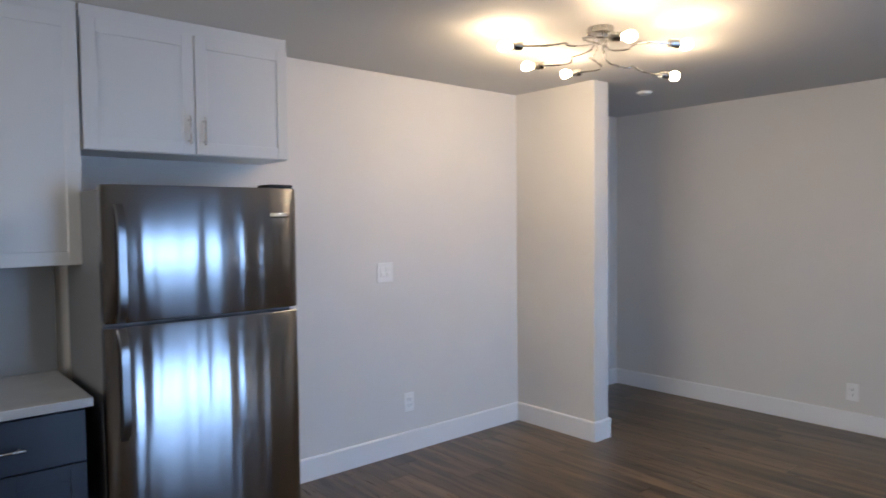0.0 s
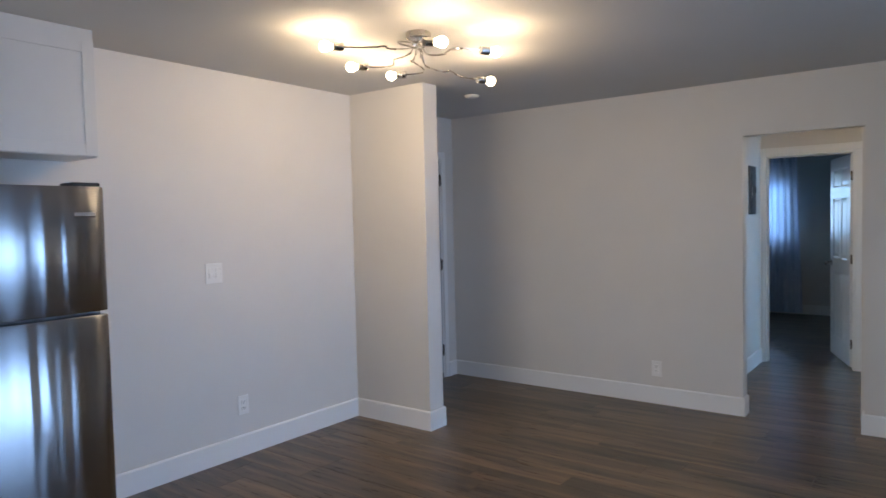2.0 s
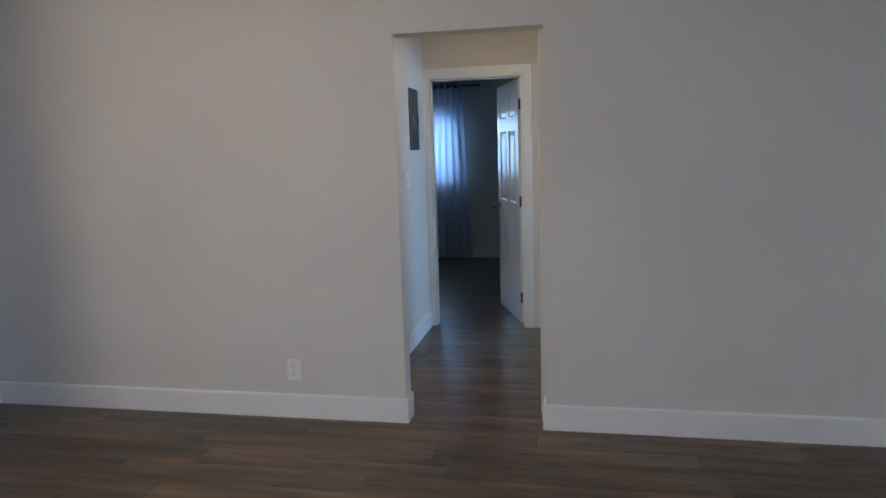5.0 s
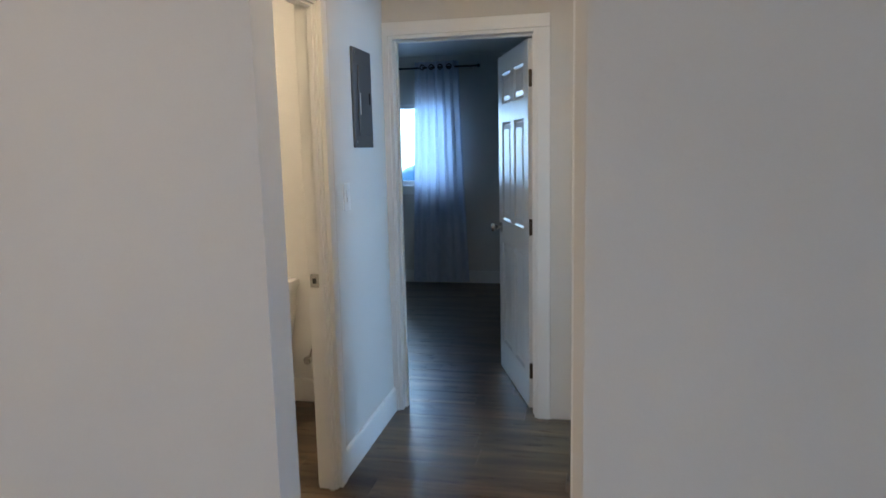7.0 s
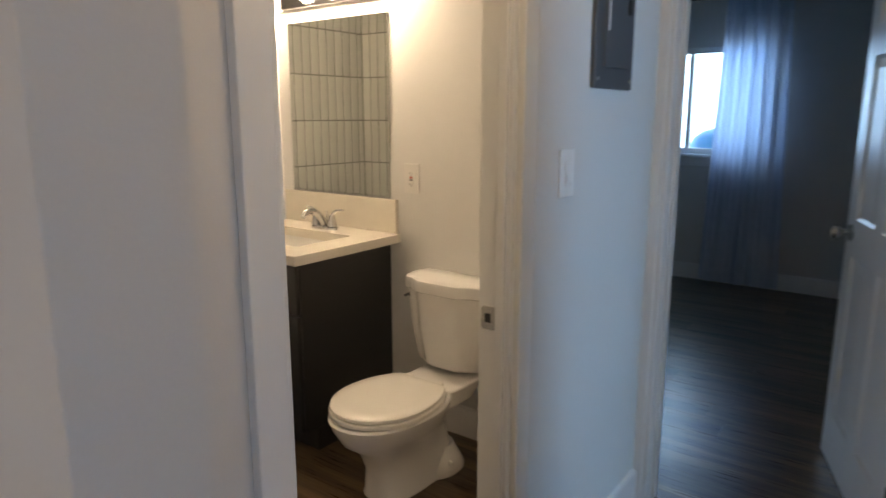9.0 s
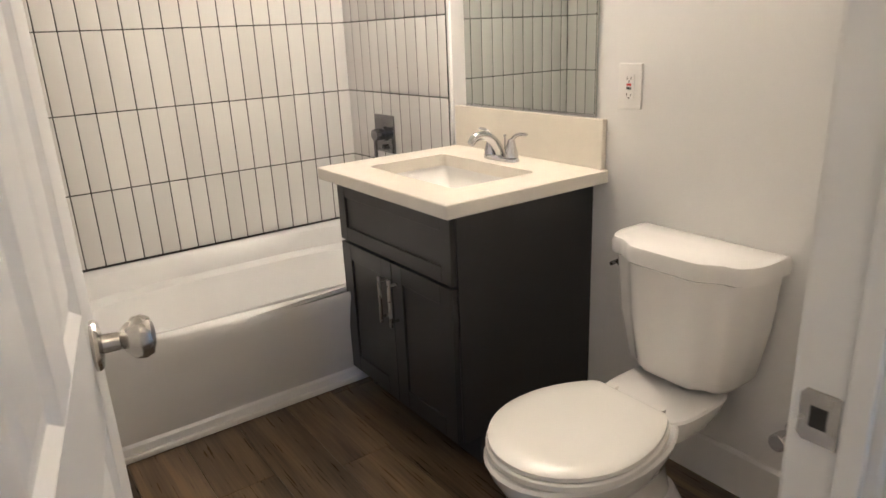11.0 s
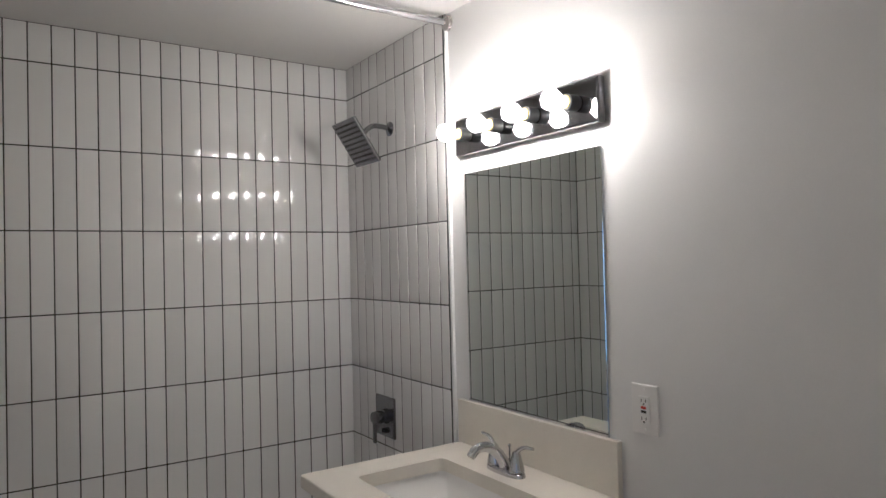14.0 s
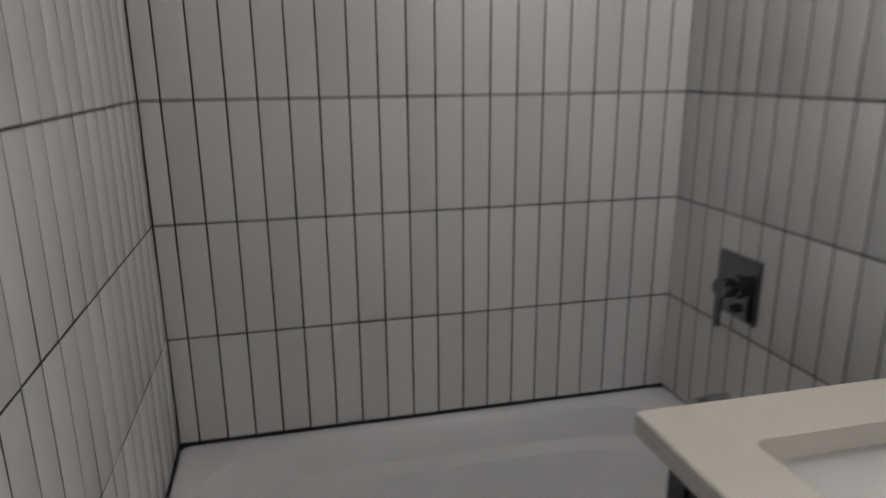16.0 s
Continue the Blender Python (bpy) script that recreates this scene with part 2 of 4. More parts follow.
DAYGLOW = glow("daylight_backdrop", (0.40, 0.66, 1.0), 0.62)
DAYGLOW2 = glow("bedroom_daylight_backdrop", (0.50, 0.76, 1.0), 1.35)
BLUETHING = material("blue_plastic", (0.04, 0.20, 0.42), 0.5)
CONCRETE = material("concrete", (0.34, 0.33, 0.31), 0.85, 0, 0.1, 2, 0.08, 90, 0.4, 40)


# ---- building helpers ----
ORIGIN = {}


def finish(name, bm, mat, smooth=False):
    me = bpy.data.meshes.new(name)
    bmesh.ops.recalc_face_normals(bm, faces=bm.faces)
    bm.to_mesh(me)
    bm.free()
    me.materials.append(mat)
    if smooth:
        me.polygons.foreach_set("use_smooth", [True] * len(me.polygons))
        me.set_sharp_from_angle(angle=radians(38))
    return me


def thing(name, base, label, category, group="", kind=""):
    ob = new(name)
    ob.empty_display_size = 0.05
    ob.location = base
    ORIGIN[ob] = Vector(base)
    return tagged(ob, label, category, group, kind)


def part(name, bm, mat, parent, label="", smooth=False):
    o = ORIGIN[parent]
    bmesh.ops.translate(bm, verts=bm.verts, vec=-o)
    ob = new(name, finish(name, bm, mat, smooth))
    ob.parent = parent
    ORIGIN[ob] = o
    if label:
        tagged(ob, label)
    return ob


def solid(name, bm, mat, label, category, kind="structure", smooth=False):
    ob = new(name, finish(name, bm, mat, smooth))
    ORIGIN[ob] = Vector((0, 0, 0))
    return tagged(ob, label, category, "", kind)


def box(a, b, bevel=0.0, bm=None, seg=2):
    bm = bm or bmesh.new()
    lo = Vector([min(p, q) for p, q in zip(a, b)])
    hi = Vector([max(p, q) for p, q in zip(a, b)])
    r = bmesh.ops.create_cube(bm, size=1.0)
    for v in r["verts"]:
        v.co = Vector([lo[i] + (v.co[i] + 0.5) * (hi[i] - lo[i]) for i in range(3)])
    if bevel:
        es = list({e for v in r["verts"] for e in v.link_edges})
        bmesh.ops.bevel(bm, geom=es, offset=bevel, segments=seg, affect="EDGES", profile=0.5)
    return bm


def rod(a, b, r, bm=None, n=16, r2=None):
    bm = bm or bmesh.new()
    a, b = Vector(a), Vector(b)
    d = b - a
    m = Matrix.Translation((a + b) / 2) @ d.to_track_quat("Z", "Y").to_matrix().to_4x4()
    bmesh.ops.create_cone(bm, cap_ends=True, segments=n, radius1=r, radius2=r if r2 is None else r2, depth=d.length, matrix=m)
    return bm


def lathe(profile, place, axis=(0, 0, 1), bm=None, n=24):
    """Rings of (radius, height) about an axis through place."""
    bm = bm or bmesh.new()
    m = Matrix.Translation(place) @ Vector(axis).to_track_quat("Z", "Y").to_matrix().to_4x4()
    rings = []
    for r, z in profile:
        rings.append([bm.verts.new(m @ Vector((r * math.cos(2 * math.pi * i / n), r * math.sin(2 * math.pi * i / n), z))) for i in range(n)])
    for p, q in zip(rings, rings[1:]):
        for i in range(n):
            bm.faces.new((p[i], p[(i + 1) % n], q[(i + 1) % n], q[i]))
    bm.faces.new(rings[0][::-1])
    bm.faces.new(rings[-1])
    return bm


def loft(rings, bm=None, caps=True):
    bm = bm or bmesh.new()
    vs = [[bm.verts.new(p) for p in ring] for ring in rings]
    n = len(vs[0])
    for p, q in zip(vs, vs[1:]):
        for i in range(n):
            bm.faces.new((p[i], p[(i + 1) % n], q[(i + 1) % n], q[i]))
    if caps:
        bm.faces.new(vs[0][::-1])
        bm.faces.new(vs[-1])
    return bm


def tube(points, r, bm=None, n=10, taper=None):
    """A bent round bar through the points, rounded at the bends."""
    pts = [Vector(p) for p in points]
    for _ in range(2):
        out = [pts[0]]
        for p, q in zip(pts, pts[1:]):
            out += [p.lerp(q, 0.25), p.lerp(q, 0.75)]
        pts = out + [pts[-1]]
    rings = []
    side = None
    for i, p in enumerate(pts):
        d = (pts[min(i + 1, len(pts) - 1)] - pts[max(i - 1, 0)]).normalized()
        if side is None:
            side = d.orthogonal().normalized()
        side = (side - d * side.dot(d)).normalized()
        up = d.cross(side)
        rad = r if taper is None else r + (taper - r) * i / (len(pts) - 1)
        rings.append([p + (side * math.cos(2 * math.pi * k / n) + up * math.sin(2 * math.pi * k / n)) * rad for k in range(n)])
    return loft(rings, bm)


def oval(cx, cy, z, rx, ry, n=32, power=2.0):
    out = []
    for i in range(n):
        a = 2 * math.pi * i / n
        c, s = math.cos(a), math.sin(a)
        out.append((cx + rx * math.copysign(abs(c) ** (2 / power), c), cy + ry * math.copysign(abs(s) ** (2 / power), s), z))
    return out


# ---- the plan ----
H = 2.42
XW0, XW1 = 5.09, 5.205            # wall between living room and hall
YK = 3.115                        # kitchen wall
XB0, XB1 = 7.09, 7.21             # wall between hall and bedroom
YH0, YH1 = 1.0, 1.08            # wall between hall and bathroom
YR0, YR1 = -0.12, -0.01           # right wall of the hall
XM = 7.145                        # bathroom mirror wall
XT = 5.655                        # tile face at the foot of the tub
YT = 3.752                         # tile face behind the tub
OP0, OP1, OPH = -0.035, 0.708, 2.025
BD0, BD1, BDH = 0.203, 0.969, 2.03  # bedroom doorway
TD0, TD1, TDH = 5.515, 6.2, 2.03  # bathroom doorway
SD0, SD1 = 6.42, 7.01             # side-room doorway
CD0, CD1 = 4.04, 4.905            # closet doorway
YC = 3.28
RX0, RX1, RY = 3.583, 3.735, 2.413  # return wall


def wall(name, axis, a0, a1, b0, b1, holes=(), z0=0.0, z1=H, mat=PAINT, label="off-white painted plaster wall"):
    """A wall a0..a1 thick that runs b0..b1; holes are (b, b, z, z)."""
    bm = bmesh.new()

    def put(p, q, za, zb):
        if q - p > 1e-4 and zb - za > 1e-4:
            if axis == "x":
                box((a0, p, za), (a1, q, zb), 0, bm)
            else:
                box((p, a0, za), (q, a1, zb), 0, bm)

    at = b0
    for h0, h1, hz0, hz1 in sorted(holes):
        put(at, h0, z0, z1)
        put(h0, h1, z0, hz0)
        put(h0, h1, hz1, z1)
        at = h1
    put(at, b1, z0, z1)
    return solid(name, bm, mat, label, "wall")


wall("wall_hall", "x", XW0, XW1, -3.3, YC, [(OP0, OP1, 0, OPH)], label="off-white living room wall with a plain cased-less opening")
wall("wall_kitchen", "y", YK, YK + 0.12, -2.6, RX0, label="cream-lit off-white kitchen wall beside the refrigerator")
wall("wall_return", "x", RX0, RX1, RY, YC + 0.12, label="short off-white return wall at the end of the kitchen")
wall("wall_closet", "y", YC, YC + 0.12, RX1, XW1, [(CD0, CD1, 0, 2.04)])
wall("wall_closet_back", "y", 3.95, 4.05, 3.6, 5.3)
wall("wall_west", "x", -2.72, -2.6, -3.3, YK + 0.12, [(0.75, 2.35, 0.9, 2.0)])
# second hole: an unseen slit added to cut the sun to a strip
wall("wall_south", "y", -3.42, -3.3, -2.72, XW1, [(1.7, 3.6, 0.05, 2.05), (4.08, 4.23, 0.0, 2.085)])
wall("wall_bath_door", "y", YH0, YH1, XW1, XB0, [(TD0, TD1, 0, TDH)], label="off-white hall wall with the bathroom doorway")
wall("wall_bedroom", "x", XB0, XB1, -2.8, YH1, [(BD0, BD1, 0, BDH)], label="off-white hall end wall with the bedroom doorway")
wall("wall_mirror", "x", XM, XM + 0.075, YH1, 4.0, mat=BATH_PAINT, label="white semi-gloss bathroom wall behind vanity and toilet")
wall("wall_bath_west", "x", 5.42, 5.54, YH1, 2.718, mat=BATH_PAINT, label="white painted bathroom wall behind the open door")
wall("wall_tub_end", "x", 5.42, XT - 0.022, 2.718, 3.95, mat=BATH_PAINT, label="white painted end of the tub alcove wall")
wall("wall_tub_foot", "x", XT - 0.0215, XT - 0.0005, 2.724, 3.94, z0=0.415, mat=GROUT, label="dark grout bed of the tub foot wall")
wall("wall_tub_back", "y", YT + 0.0005, 3.95, XT - 0.0005, XM, mat=GROUT, label="dark grout bed of the tub back wall")
wall("wall_hall_right", "y", YR0, YR1, XW1, XB0, [(SD0, SD1, 0, BDH), (5.25, 5.80, 0.02, 2.03)])
wall("wall_side_west", "x", 5.205, 5.3, -2.8, YR0)
wall("wall_side_south", "y", -2.92, -2.8, 5.2, XB1, [(6.0, 7.0, 0.95, 2.0)])
wall("wall_bed_far", "x", 10.70, 10.82, -1.6, 4.0, [(1.36, 2.64, 1.07, 1.93)], label="off-white bedroom wall with the window")
wall("wall_bed_north", "y", 3.9, 4.02, XB1, 10.70)
wall("wall_bed_south", "y", -1.6, -1.48, XB1, 10.70)
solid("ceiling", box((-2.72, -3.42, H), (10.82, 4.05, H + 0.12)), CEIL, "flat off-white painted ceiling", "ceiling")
solid("ground", box((-60, -60, -0.3), (60, 60, -0.06)), CONCRETE, "pale concrete ground outside", "ground")
solid("subfloor", box((-2.72, -3.42, -0.06), (10.82, 4.05, -0.009)), DARKGAP, "dark underlay beneath the plank floor", "floor")


def baseboard(name, a, b, n, z1=0.135, t=0.014):
    """A baseboard from a to b along a wall whose inward normal is n."""
    a, b, n = Vector((*a, 0)), Vector((*b, 0)), Vector((*n, 0))
    prof = [(0, 0), (t, 0), (t, z1 - 0.008), (t - 0.006, z1), (0, z1)]
    bm = loft([[p + n * d + Vector((0, 0, z)) for d, z in prof] for p in (a, b)])
    return solid(name, bm, TRIM, "white painted flat baseboard", "baseboard")


T = 0.014
for a, b, n in (((XW0, OP1), (XW0, YC), (-1, 0)), ((XW0, -3.3), (XW0, OP0), (-1, 0)),
                ((XW0 - T, OP1), (XW1, OP1), (0, -1)), ((XW0 - T, OP0), (XW1, OP0), (0, 1)),
                ((1.42, YK), (RX0, YK), (0, -1)), ((RX0, RY), (RX0, YK - T), (-1, 0)),
                ((RX0 - T, RY), (RX1 + T, RY), (0, -1)), ((RX1, RY), (RX1, YC), (1, 0)),
                ((CD1 + 0.06, YC), (XW0 - T, YC), (0, -1)), ((-2.6, -3.3), (1.6, -3.3), (0, 1)),
                ((-2.6, -3.3), (-2.6, YK), (1, 0)),
                ((TD1 + 0.06, YH0), (XB0, YH0), (0, -1)), ((XW1, OP1), (XW1, YH0), (1, 0)), ((XW1, YH0), (TD0 - 0.06, YH0), (0, -1)),
                ((XM, YH1), (XM, 2.14), (-1, 0)), ((TD1 + 0.06, YH1), (XM - T, YH1), (0, 1)),
                ((5.545, YH1 + 0.06), (5.545, 2.704), (1, 0)),
                ((10.70, -1.48), (10.70, 3.9), (-1, 0)), ((XB1, -1.48), (10.70 - T, -1.48), (0, 1)), ((XB1, 1.1), (XB1, 3.9), (1, 0))):
    baseboard("baseboard", a, b, n)


def casing(name, axis, face, out, b0, b1, top, w=0.058, t=0.013, label="white painted flat door casing"):
    """Three flat boards round a doorway on the face of a wall; out is +1 or -1."""
    th = thing(name, (face, b0, 0) if axis == "x" else (b0, face, 0), label, "door casing", kind="structure")
    for nm, p, q, za, zb in (("side_board", b0 - w, b0, 0, top), ("side_board", b1, b1 + w, 0, top), ("head_board", b0 - w, b1 + w, top + 0.001, top + w)):
        if axis == "x":
            part(nm, box((face, p, za), (face + out * t, q, zb), 0.003), TRIM, th)
        else:
            part(nm, box((p, face, za), (q, face + out * t, zb), 0.003), TRIM, th)
    return th


def jamb(name, axis, a0, a1, b0, b1, top, stop_at, t=0.018, label="white painted door jamb with a stop"):
    """The lining of a doorway (two sides and head) with a door stop."""
    th = thing(name, (a0, b0, 0) if axis == "x" else (b0, a0, 0), label, "door jamb", kind="structure")

    def put(nm, aa, ab, p, q, za, zb, bev=0.002):
        if axis == "x":
            return part(nm, box((aa, p, za), (ab, q, zb), bev), TRIM, th)
        return part(nm, box((p, aa, za), (q, ab, zb), bev), TRIM, th)

    e = 0.002
    put("side_lining", a0 - e, a1 + e, b0 - 0.001, b0 + t, 0, top)
    put("side_lining", a0 - e, a1 + e, b1 - t, b1 + 0.001, 0, top)
    put("head_lining", a0 - e, a1 + e, b0 + t, b1 - t, top - t, top + 0.001)
    s0, s1 = stop_at
    put("door_stop", s0, s1, b0 + t, b0 + t + 0.012, 0, top - t)
    put("door_stop", s0, s1, b1 - t - 0.012, b1 - t, 0, top - t)
    put("door_stop", s0, s1, b0 + t + 0.012, b1 - t - 0.012, top - t - 0.012, top - t)
    return th


casing("door_casing_bedroom", "x", XB0, -1, BD0, BD1, BDH, 0.066)
jb = jamb("door_jamb_bedroom", "x", XB0, XB1, BD0, BD1, BDH, (XB0 + 0.05, XB0 + 0.085))
casing("door_casing_bathroom", "y", YH0, -1, TD0, TD1, TDH, 0.06, 0.02)
casing("door_casing_bathroom_inner", "y", YH1, 1, TD0, TD1, TDH, 0.04)
jt = jamb("door_jamb_bathroom", "y", YH0, YH1, TD0, TD1, TDH, (YH0 + 0.008, YH0 + 0.03))
casing("door_casing_side_room", "y", YR1, 1, SD0, SD1, BDH)
js = jamb("door_jamb_side_room", "y", YR0, YR1, SD0, SD1, BDH, (YR0 + 0.035, YR0 + 0.07))
casing("door_casing_closet", "y", YC, -1, CD0, CD1, 2.04)
jc = jamb("door_jamb_closet", "y", YC, YC + 0.12, CD0, CD1, 2.04, (YC + 0.045, YC + 0.08))


def strike(parent, place, n, along):
    """A strike plate with its hole, on a jamb face."""
    p, n, s = Vector(place), Vector(n), Vector(along)
    bm = bmesh.new()
    c = [p + s * a + Vector((0, 0, z)) for a, z in ((-0.019, -0.028), (0.014, -0.028), (0.019, -0.022), (0.019, 0.022), (0.014, 0.028), (-0.019, 0.028))]
    loft([[q + n * 0.0002 for q in c], [q + n * 0.0022 for q in c]], bm)
    pl = part("strike_plate", bm, NICKEL, parent, "brushed nickel strike plate")
    part("latch_hole", box(p - s * 0.008 - Vector((0, 0, 0.011)) + n * 0.001, p + s * 0.008 + Vector((0, 0, 0.011)) + n * 0.0032), SLOT, pl)


strike(jt, (TD1 - 0.018, YH0 + 0.055, 0.917), (-1, 0, 0), (0, 1, 0))
strike(js, (SD1 - 0.018, YR1 - 0.022, 0.925), (-1, 0, 0), (0, 1, 0))


def hinge(parent, place, across, mat=BRONZE):
    p, s = Vector(place), Vector(across)
    bm = rod(p - Vector((0, 0, 0.046)), p + Vector((0, 0, 0.046)), 0.0065, n=10)
    for z in (-0.05, 0.05):
        bmesh.ops.create_uvsphere(bm, u_segments=8, v_segments=6, radius=0.006, matrix=Matrix.Translation(p + Vector((0, 0, z))))
    leaf = box((-0.036, -0.0015, -0.044), (0.0, 0.0015, 0.044), 0.001)
    leaf.transform(Matrix.Translation(p) @ Vector((-s.x, -s.y, 0)).to_track_quat("X", "Z").to_matrix().to_4x4())
    me = bpy.data.meshes.new("tmp")
    leaf.to_mesh(me)
    leaf.free()
    bm.from_mesh(me)
    bpy.data.meshes.remove(me)
    part("hinge", bm, mat, parent, "dark bronze butt hinge", True)


def knob(parent, place, n, mat=NICKEL, label="satin nickel round door knob"):
    part("door_knob", lathe([(0.031, 0), (0.032, 0.004), (0.029, 0.008), (0.012, 0.011), (0.011, 0.03), (0.018, 0.036), (0.026, 0.046),
                             (0.0275, 0.056), (0.023, 0.066), (0.010, 0.070)], place, n), mat, parent, label, True)


def panel_door(name, hinge_at, angle, width, height, label, flip=1, slab_t=0.035, hinges=(0.22, 1.02, 1.80), category="door"):
    """A six-panel door: local x from the hinge edge, y through the thickness; turned about the hinge edge."""
    th = thing(name, (0, 0, 0), label, category)
    st, mid = 0.105, 0.09
    xs = (st, (width - mid) / 2, (width + mid) / 2, width - st)
    y0, y1 = 0.0, slab_t
    part("stile", box((0, y0, 0.008), (st, y1, height), 0.0015), DOORW, th)
    part("stile", box((width - st, y0, 0.008), (width, y1, height), 0.0015), DOORW, th)
    part("mullion", box((xs[1], y0 + 0.0008, 0.2), (xs[2], y1 - 0.0008, height - 0.1)), DOORW, th)
    for za, zb in ((0.008, 0.20), (0.86, 1.0), (1.60, 1.71), (height - 0.11, height)):
        part("rail", box((st - 0.001, y0 + 0.0004, za), (width - st + 0.001, y1 - 0.0004, zb)), DOORW, th)
    for za, zb in ((0.20, 0.86), (1.0, 1.60), (1.71, height - 0.11)):
        for pa, pb in ((xs[0], xs[1]), (xs[2], xs[3])):
            bm = bmesh.new()
            for ys, sg in ((y0, 1), (y1, -1)):
                ring = []
                for inset, d in ((0, 0.001), (0.012, 0.010), (0.018, 0.010), (0.045, 0.003)):
                    yy = ys + sg * d
                    ring.append([(pa + inset, yy, za + inset), (pb - inset, yy, za + inset), (pb - inset, yy, zb - inset), (pa + inset, yy, zb - inset)])
                vs = [[bm.verts.new(c) for c in r] for r in ring]
                for p, q in zip(vs, vs[1:]):
                    for i in range(4):
                        bm.faces.new((p[i], p[(i + 1) % 4], q[(i + 1) % 4], q[i]))
                bm.faces.new(vs[-1])
            part("panel", bm, DOORW, th)
    for z in hinges:
        hinge(th, (0.0, y0 - 0.004 if flip > 0 else y1 + 0.004, z), (0, 1, 0))
    knob(th, (width - 0.065, 0, 0.945), (0, -1, 0))
    knob(th, (width - 0.065, slab_t, 0.945), (0, 1, 0))
    part("latch", box((width - 0.001, slab_t / 2 - 0.012, 0.90), (width + 0.0015, slab_t / 2 + 0.012, 0.96), 0.0005), NICKEL, th)
    th.matrix_world = pose(*hinge_at, 0, 0, angle)
    return th


panel_door("door_bedroom", (XB1 + 0.01, BD0 + 0.022, 0.0), 18.8, 0.765, 2.0, "white six-panel door standing open into the bedroom")
panel_door("door_bathroom", (5.537, YH1 + 0.02, 0.0), 79, 0.625, 2.0, "white six-panel bathroom door standing open against the wall", -1)


# ---- living room and kitchen ----
def plain_door(name, x0, x1, y, height, label):
    th = thing(name, (x0, y, 0), label, "door")
    part("slab", box((x0, y, 0.03), (x1, y + 0.04, height), 0.0015), GREYDOOR, th)
    part("sweep", box((x0, y - 0.006, 0.008), (x1, y - 0.0005, 0.05), 0.002), BLACK, th, "black rubber door sweep")
    for z in (0.26, 1.06, 1.84):
        hinge(th, (x1 + 0.004, y - 0.005, z), (1, 0, 0))
    knob(th, (x0 + 0.07, y, 0.95), (0, -1, 0))


plain_door("door_closet", CD0 + 0.021, CD1 - 0.021, YC + 0.004, 2.018, "flat grey-white closet door, shut, with dark hinges")


def bar_pull(parent, a, b, out, r=0.005, mat=NICKEL, label="slim brushed nickel bar pull"):
    a, b, o = Vector(a), Vector(b), Vector(out)
    d = (b - a).normalized() * 0.018
    bm = rod(a + o, b + o, r, n=12)
    rod(a + d, a + d + o, r * 0.8, bm, 10)
    rod(b - d, b - d + o, r * 0.8, bm, 10)
    part("handle", bm, mat, parent, label, True)


def shaker(parent, axis, face, out, b0, b1, z0, z1, mat, rail=0.056, t=0.019, name="door"):
    """A shaker front: two stiles and two rails round a sunk panel, proud of a face."""

    def put(p, q, za, zb, d0, d1):
        if axis == "y":
            return box((p, face + out * d0, za), (q, face + out * d1, zb), 0.0012, None, 1)
        return box((face + out * d0, p, za), (face + out * d1, q, zb), 0.0012, None, 1)

    door = part(name, put(b0 + rail - 0.004, b1 - rail + 0.004, z0 + rail - 0.004, z1 - rail + 0.004, 0.001, t - 0.008), mat, parent)
    part("stile", put(b0, b0 + rail, z0, z1, 0, t), mat, door)
    part("stile", put(b1 - rail, b1, z0, z1, 0, t), mat, door)
    part("rail", put(b0 + rail, b1 - rail, z0, z0 + rail, 0, t - 0.0003), mat, door)
    part("rail", put(b0 + rail, b1 - rail, z1 - rail, z1, 0, t - 0.0003), mat, door)
    return door


def upper_cabinet(x0, x1, z0, z1, yf, doors, label, pulls):
    th = thing("wall_cabinet", (x0, YK, z0), label, "cabinet", "white wall cabinets")
    part("body", box((x0, yf, z0), (x1, YK - 0.001, z1), 0.001), WHITECAB, th)
    n = len(pulls)
    w = (x1 - x0) / n
    for i, side in enumerate(pulls):
        d = shaker(th, "y", yf - 0.001, -1, x0 + i * w + 0.0025, x0 + (i + 1) * w - 0.0025, z0 + 0.003, z1 - 0.03, WHITECAB)
        px = x0 + i * w + (0.034 if side == "l" else w - 0.034)
        bar_pull(d, (px, yf - 0.020, z0 + 0.045), (px, yf - 0.020, z0 + 0.175), (0, -0.03, 0))
    part("crown_filler", box((x0, yf - 0.006, z1 - 0.027), (x1, yf - 0.001, H - 0.002), 0.001), WHITECAB, th)


YF = 2.815
upper_cabinet(0.613, 1.555, 1.813, 2.39, YF, 2, "white shaker wall cabinet with two doors above the refrigerator", ("r", "l"))
upper_cabinet(-0.155, 0.605, 1.33, 2.39, YF, 2, "tall white shaker wall cabinet above the counter", ("r", "l"))
upper_cabinet(-0.925, -0.165, 1.33, 2.39, YF, 2, "tall white shaker wall cabinet above the counter", ("r", "l"))


def base_cabinet(x0, x1, label):
    th = thing("base_cabinet", (x0, YK, 0), label, "cabinet", "navy base cabinets")
    part("body", box((x0, 2.53, 0.10), (x1, YK - 0.001, 0.808), 0.001), NAVY, th)
    part("toe_kick", box((x0, 2.59, 0.0), (x1, YK - 0.001, 0.099)), DARKGAP, th)
    d = part("drawer", box((x0 + 0.003, 2.51, 0.60), (x1 - 0.003, 2.529, 0.795), 0.002), NAVY, th)
    m = (x0 + x1) / 2
    bar_pull(d, (m - 0.09, 2.51, 0.69), (m + 0.09, 2.51, 0.69), (0, -0.03, 0))
    for a, b in ((x0 + 0.003, m - 0.0015), (m + 0.0015, x1 - 0.003)):
        shaker(th, "y", 2.529, -1, a, b, 0.105, 0.593, NAVY)


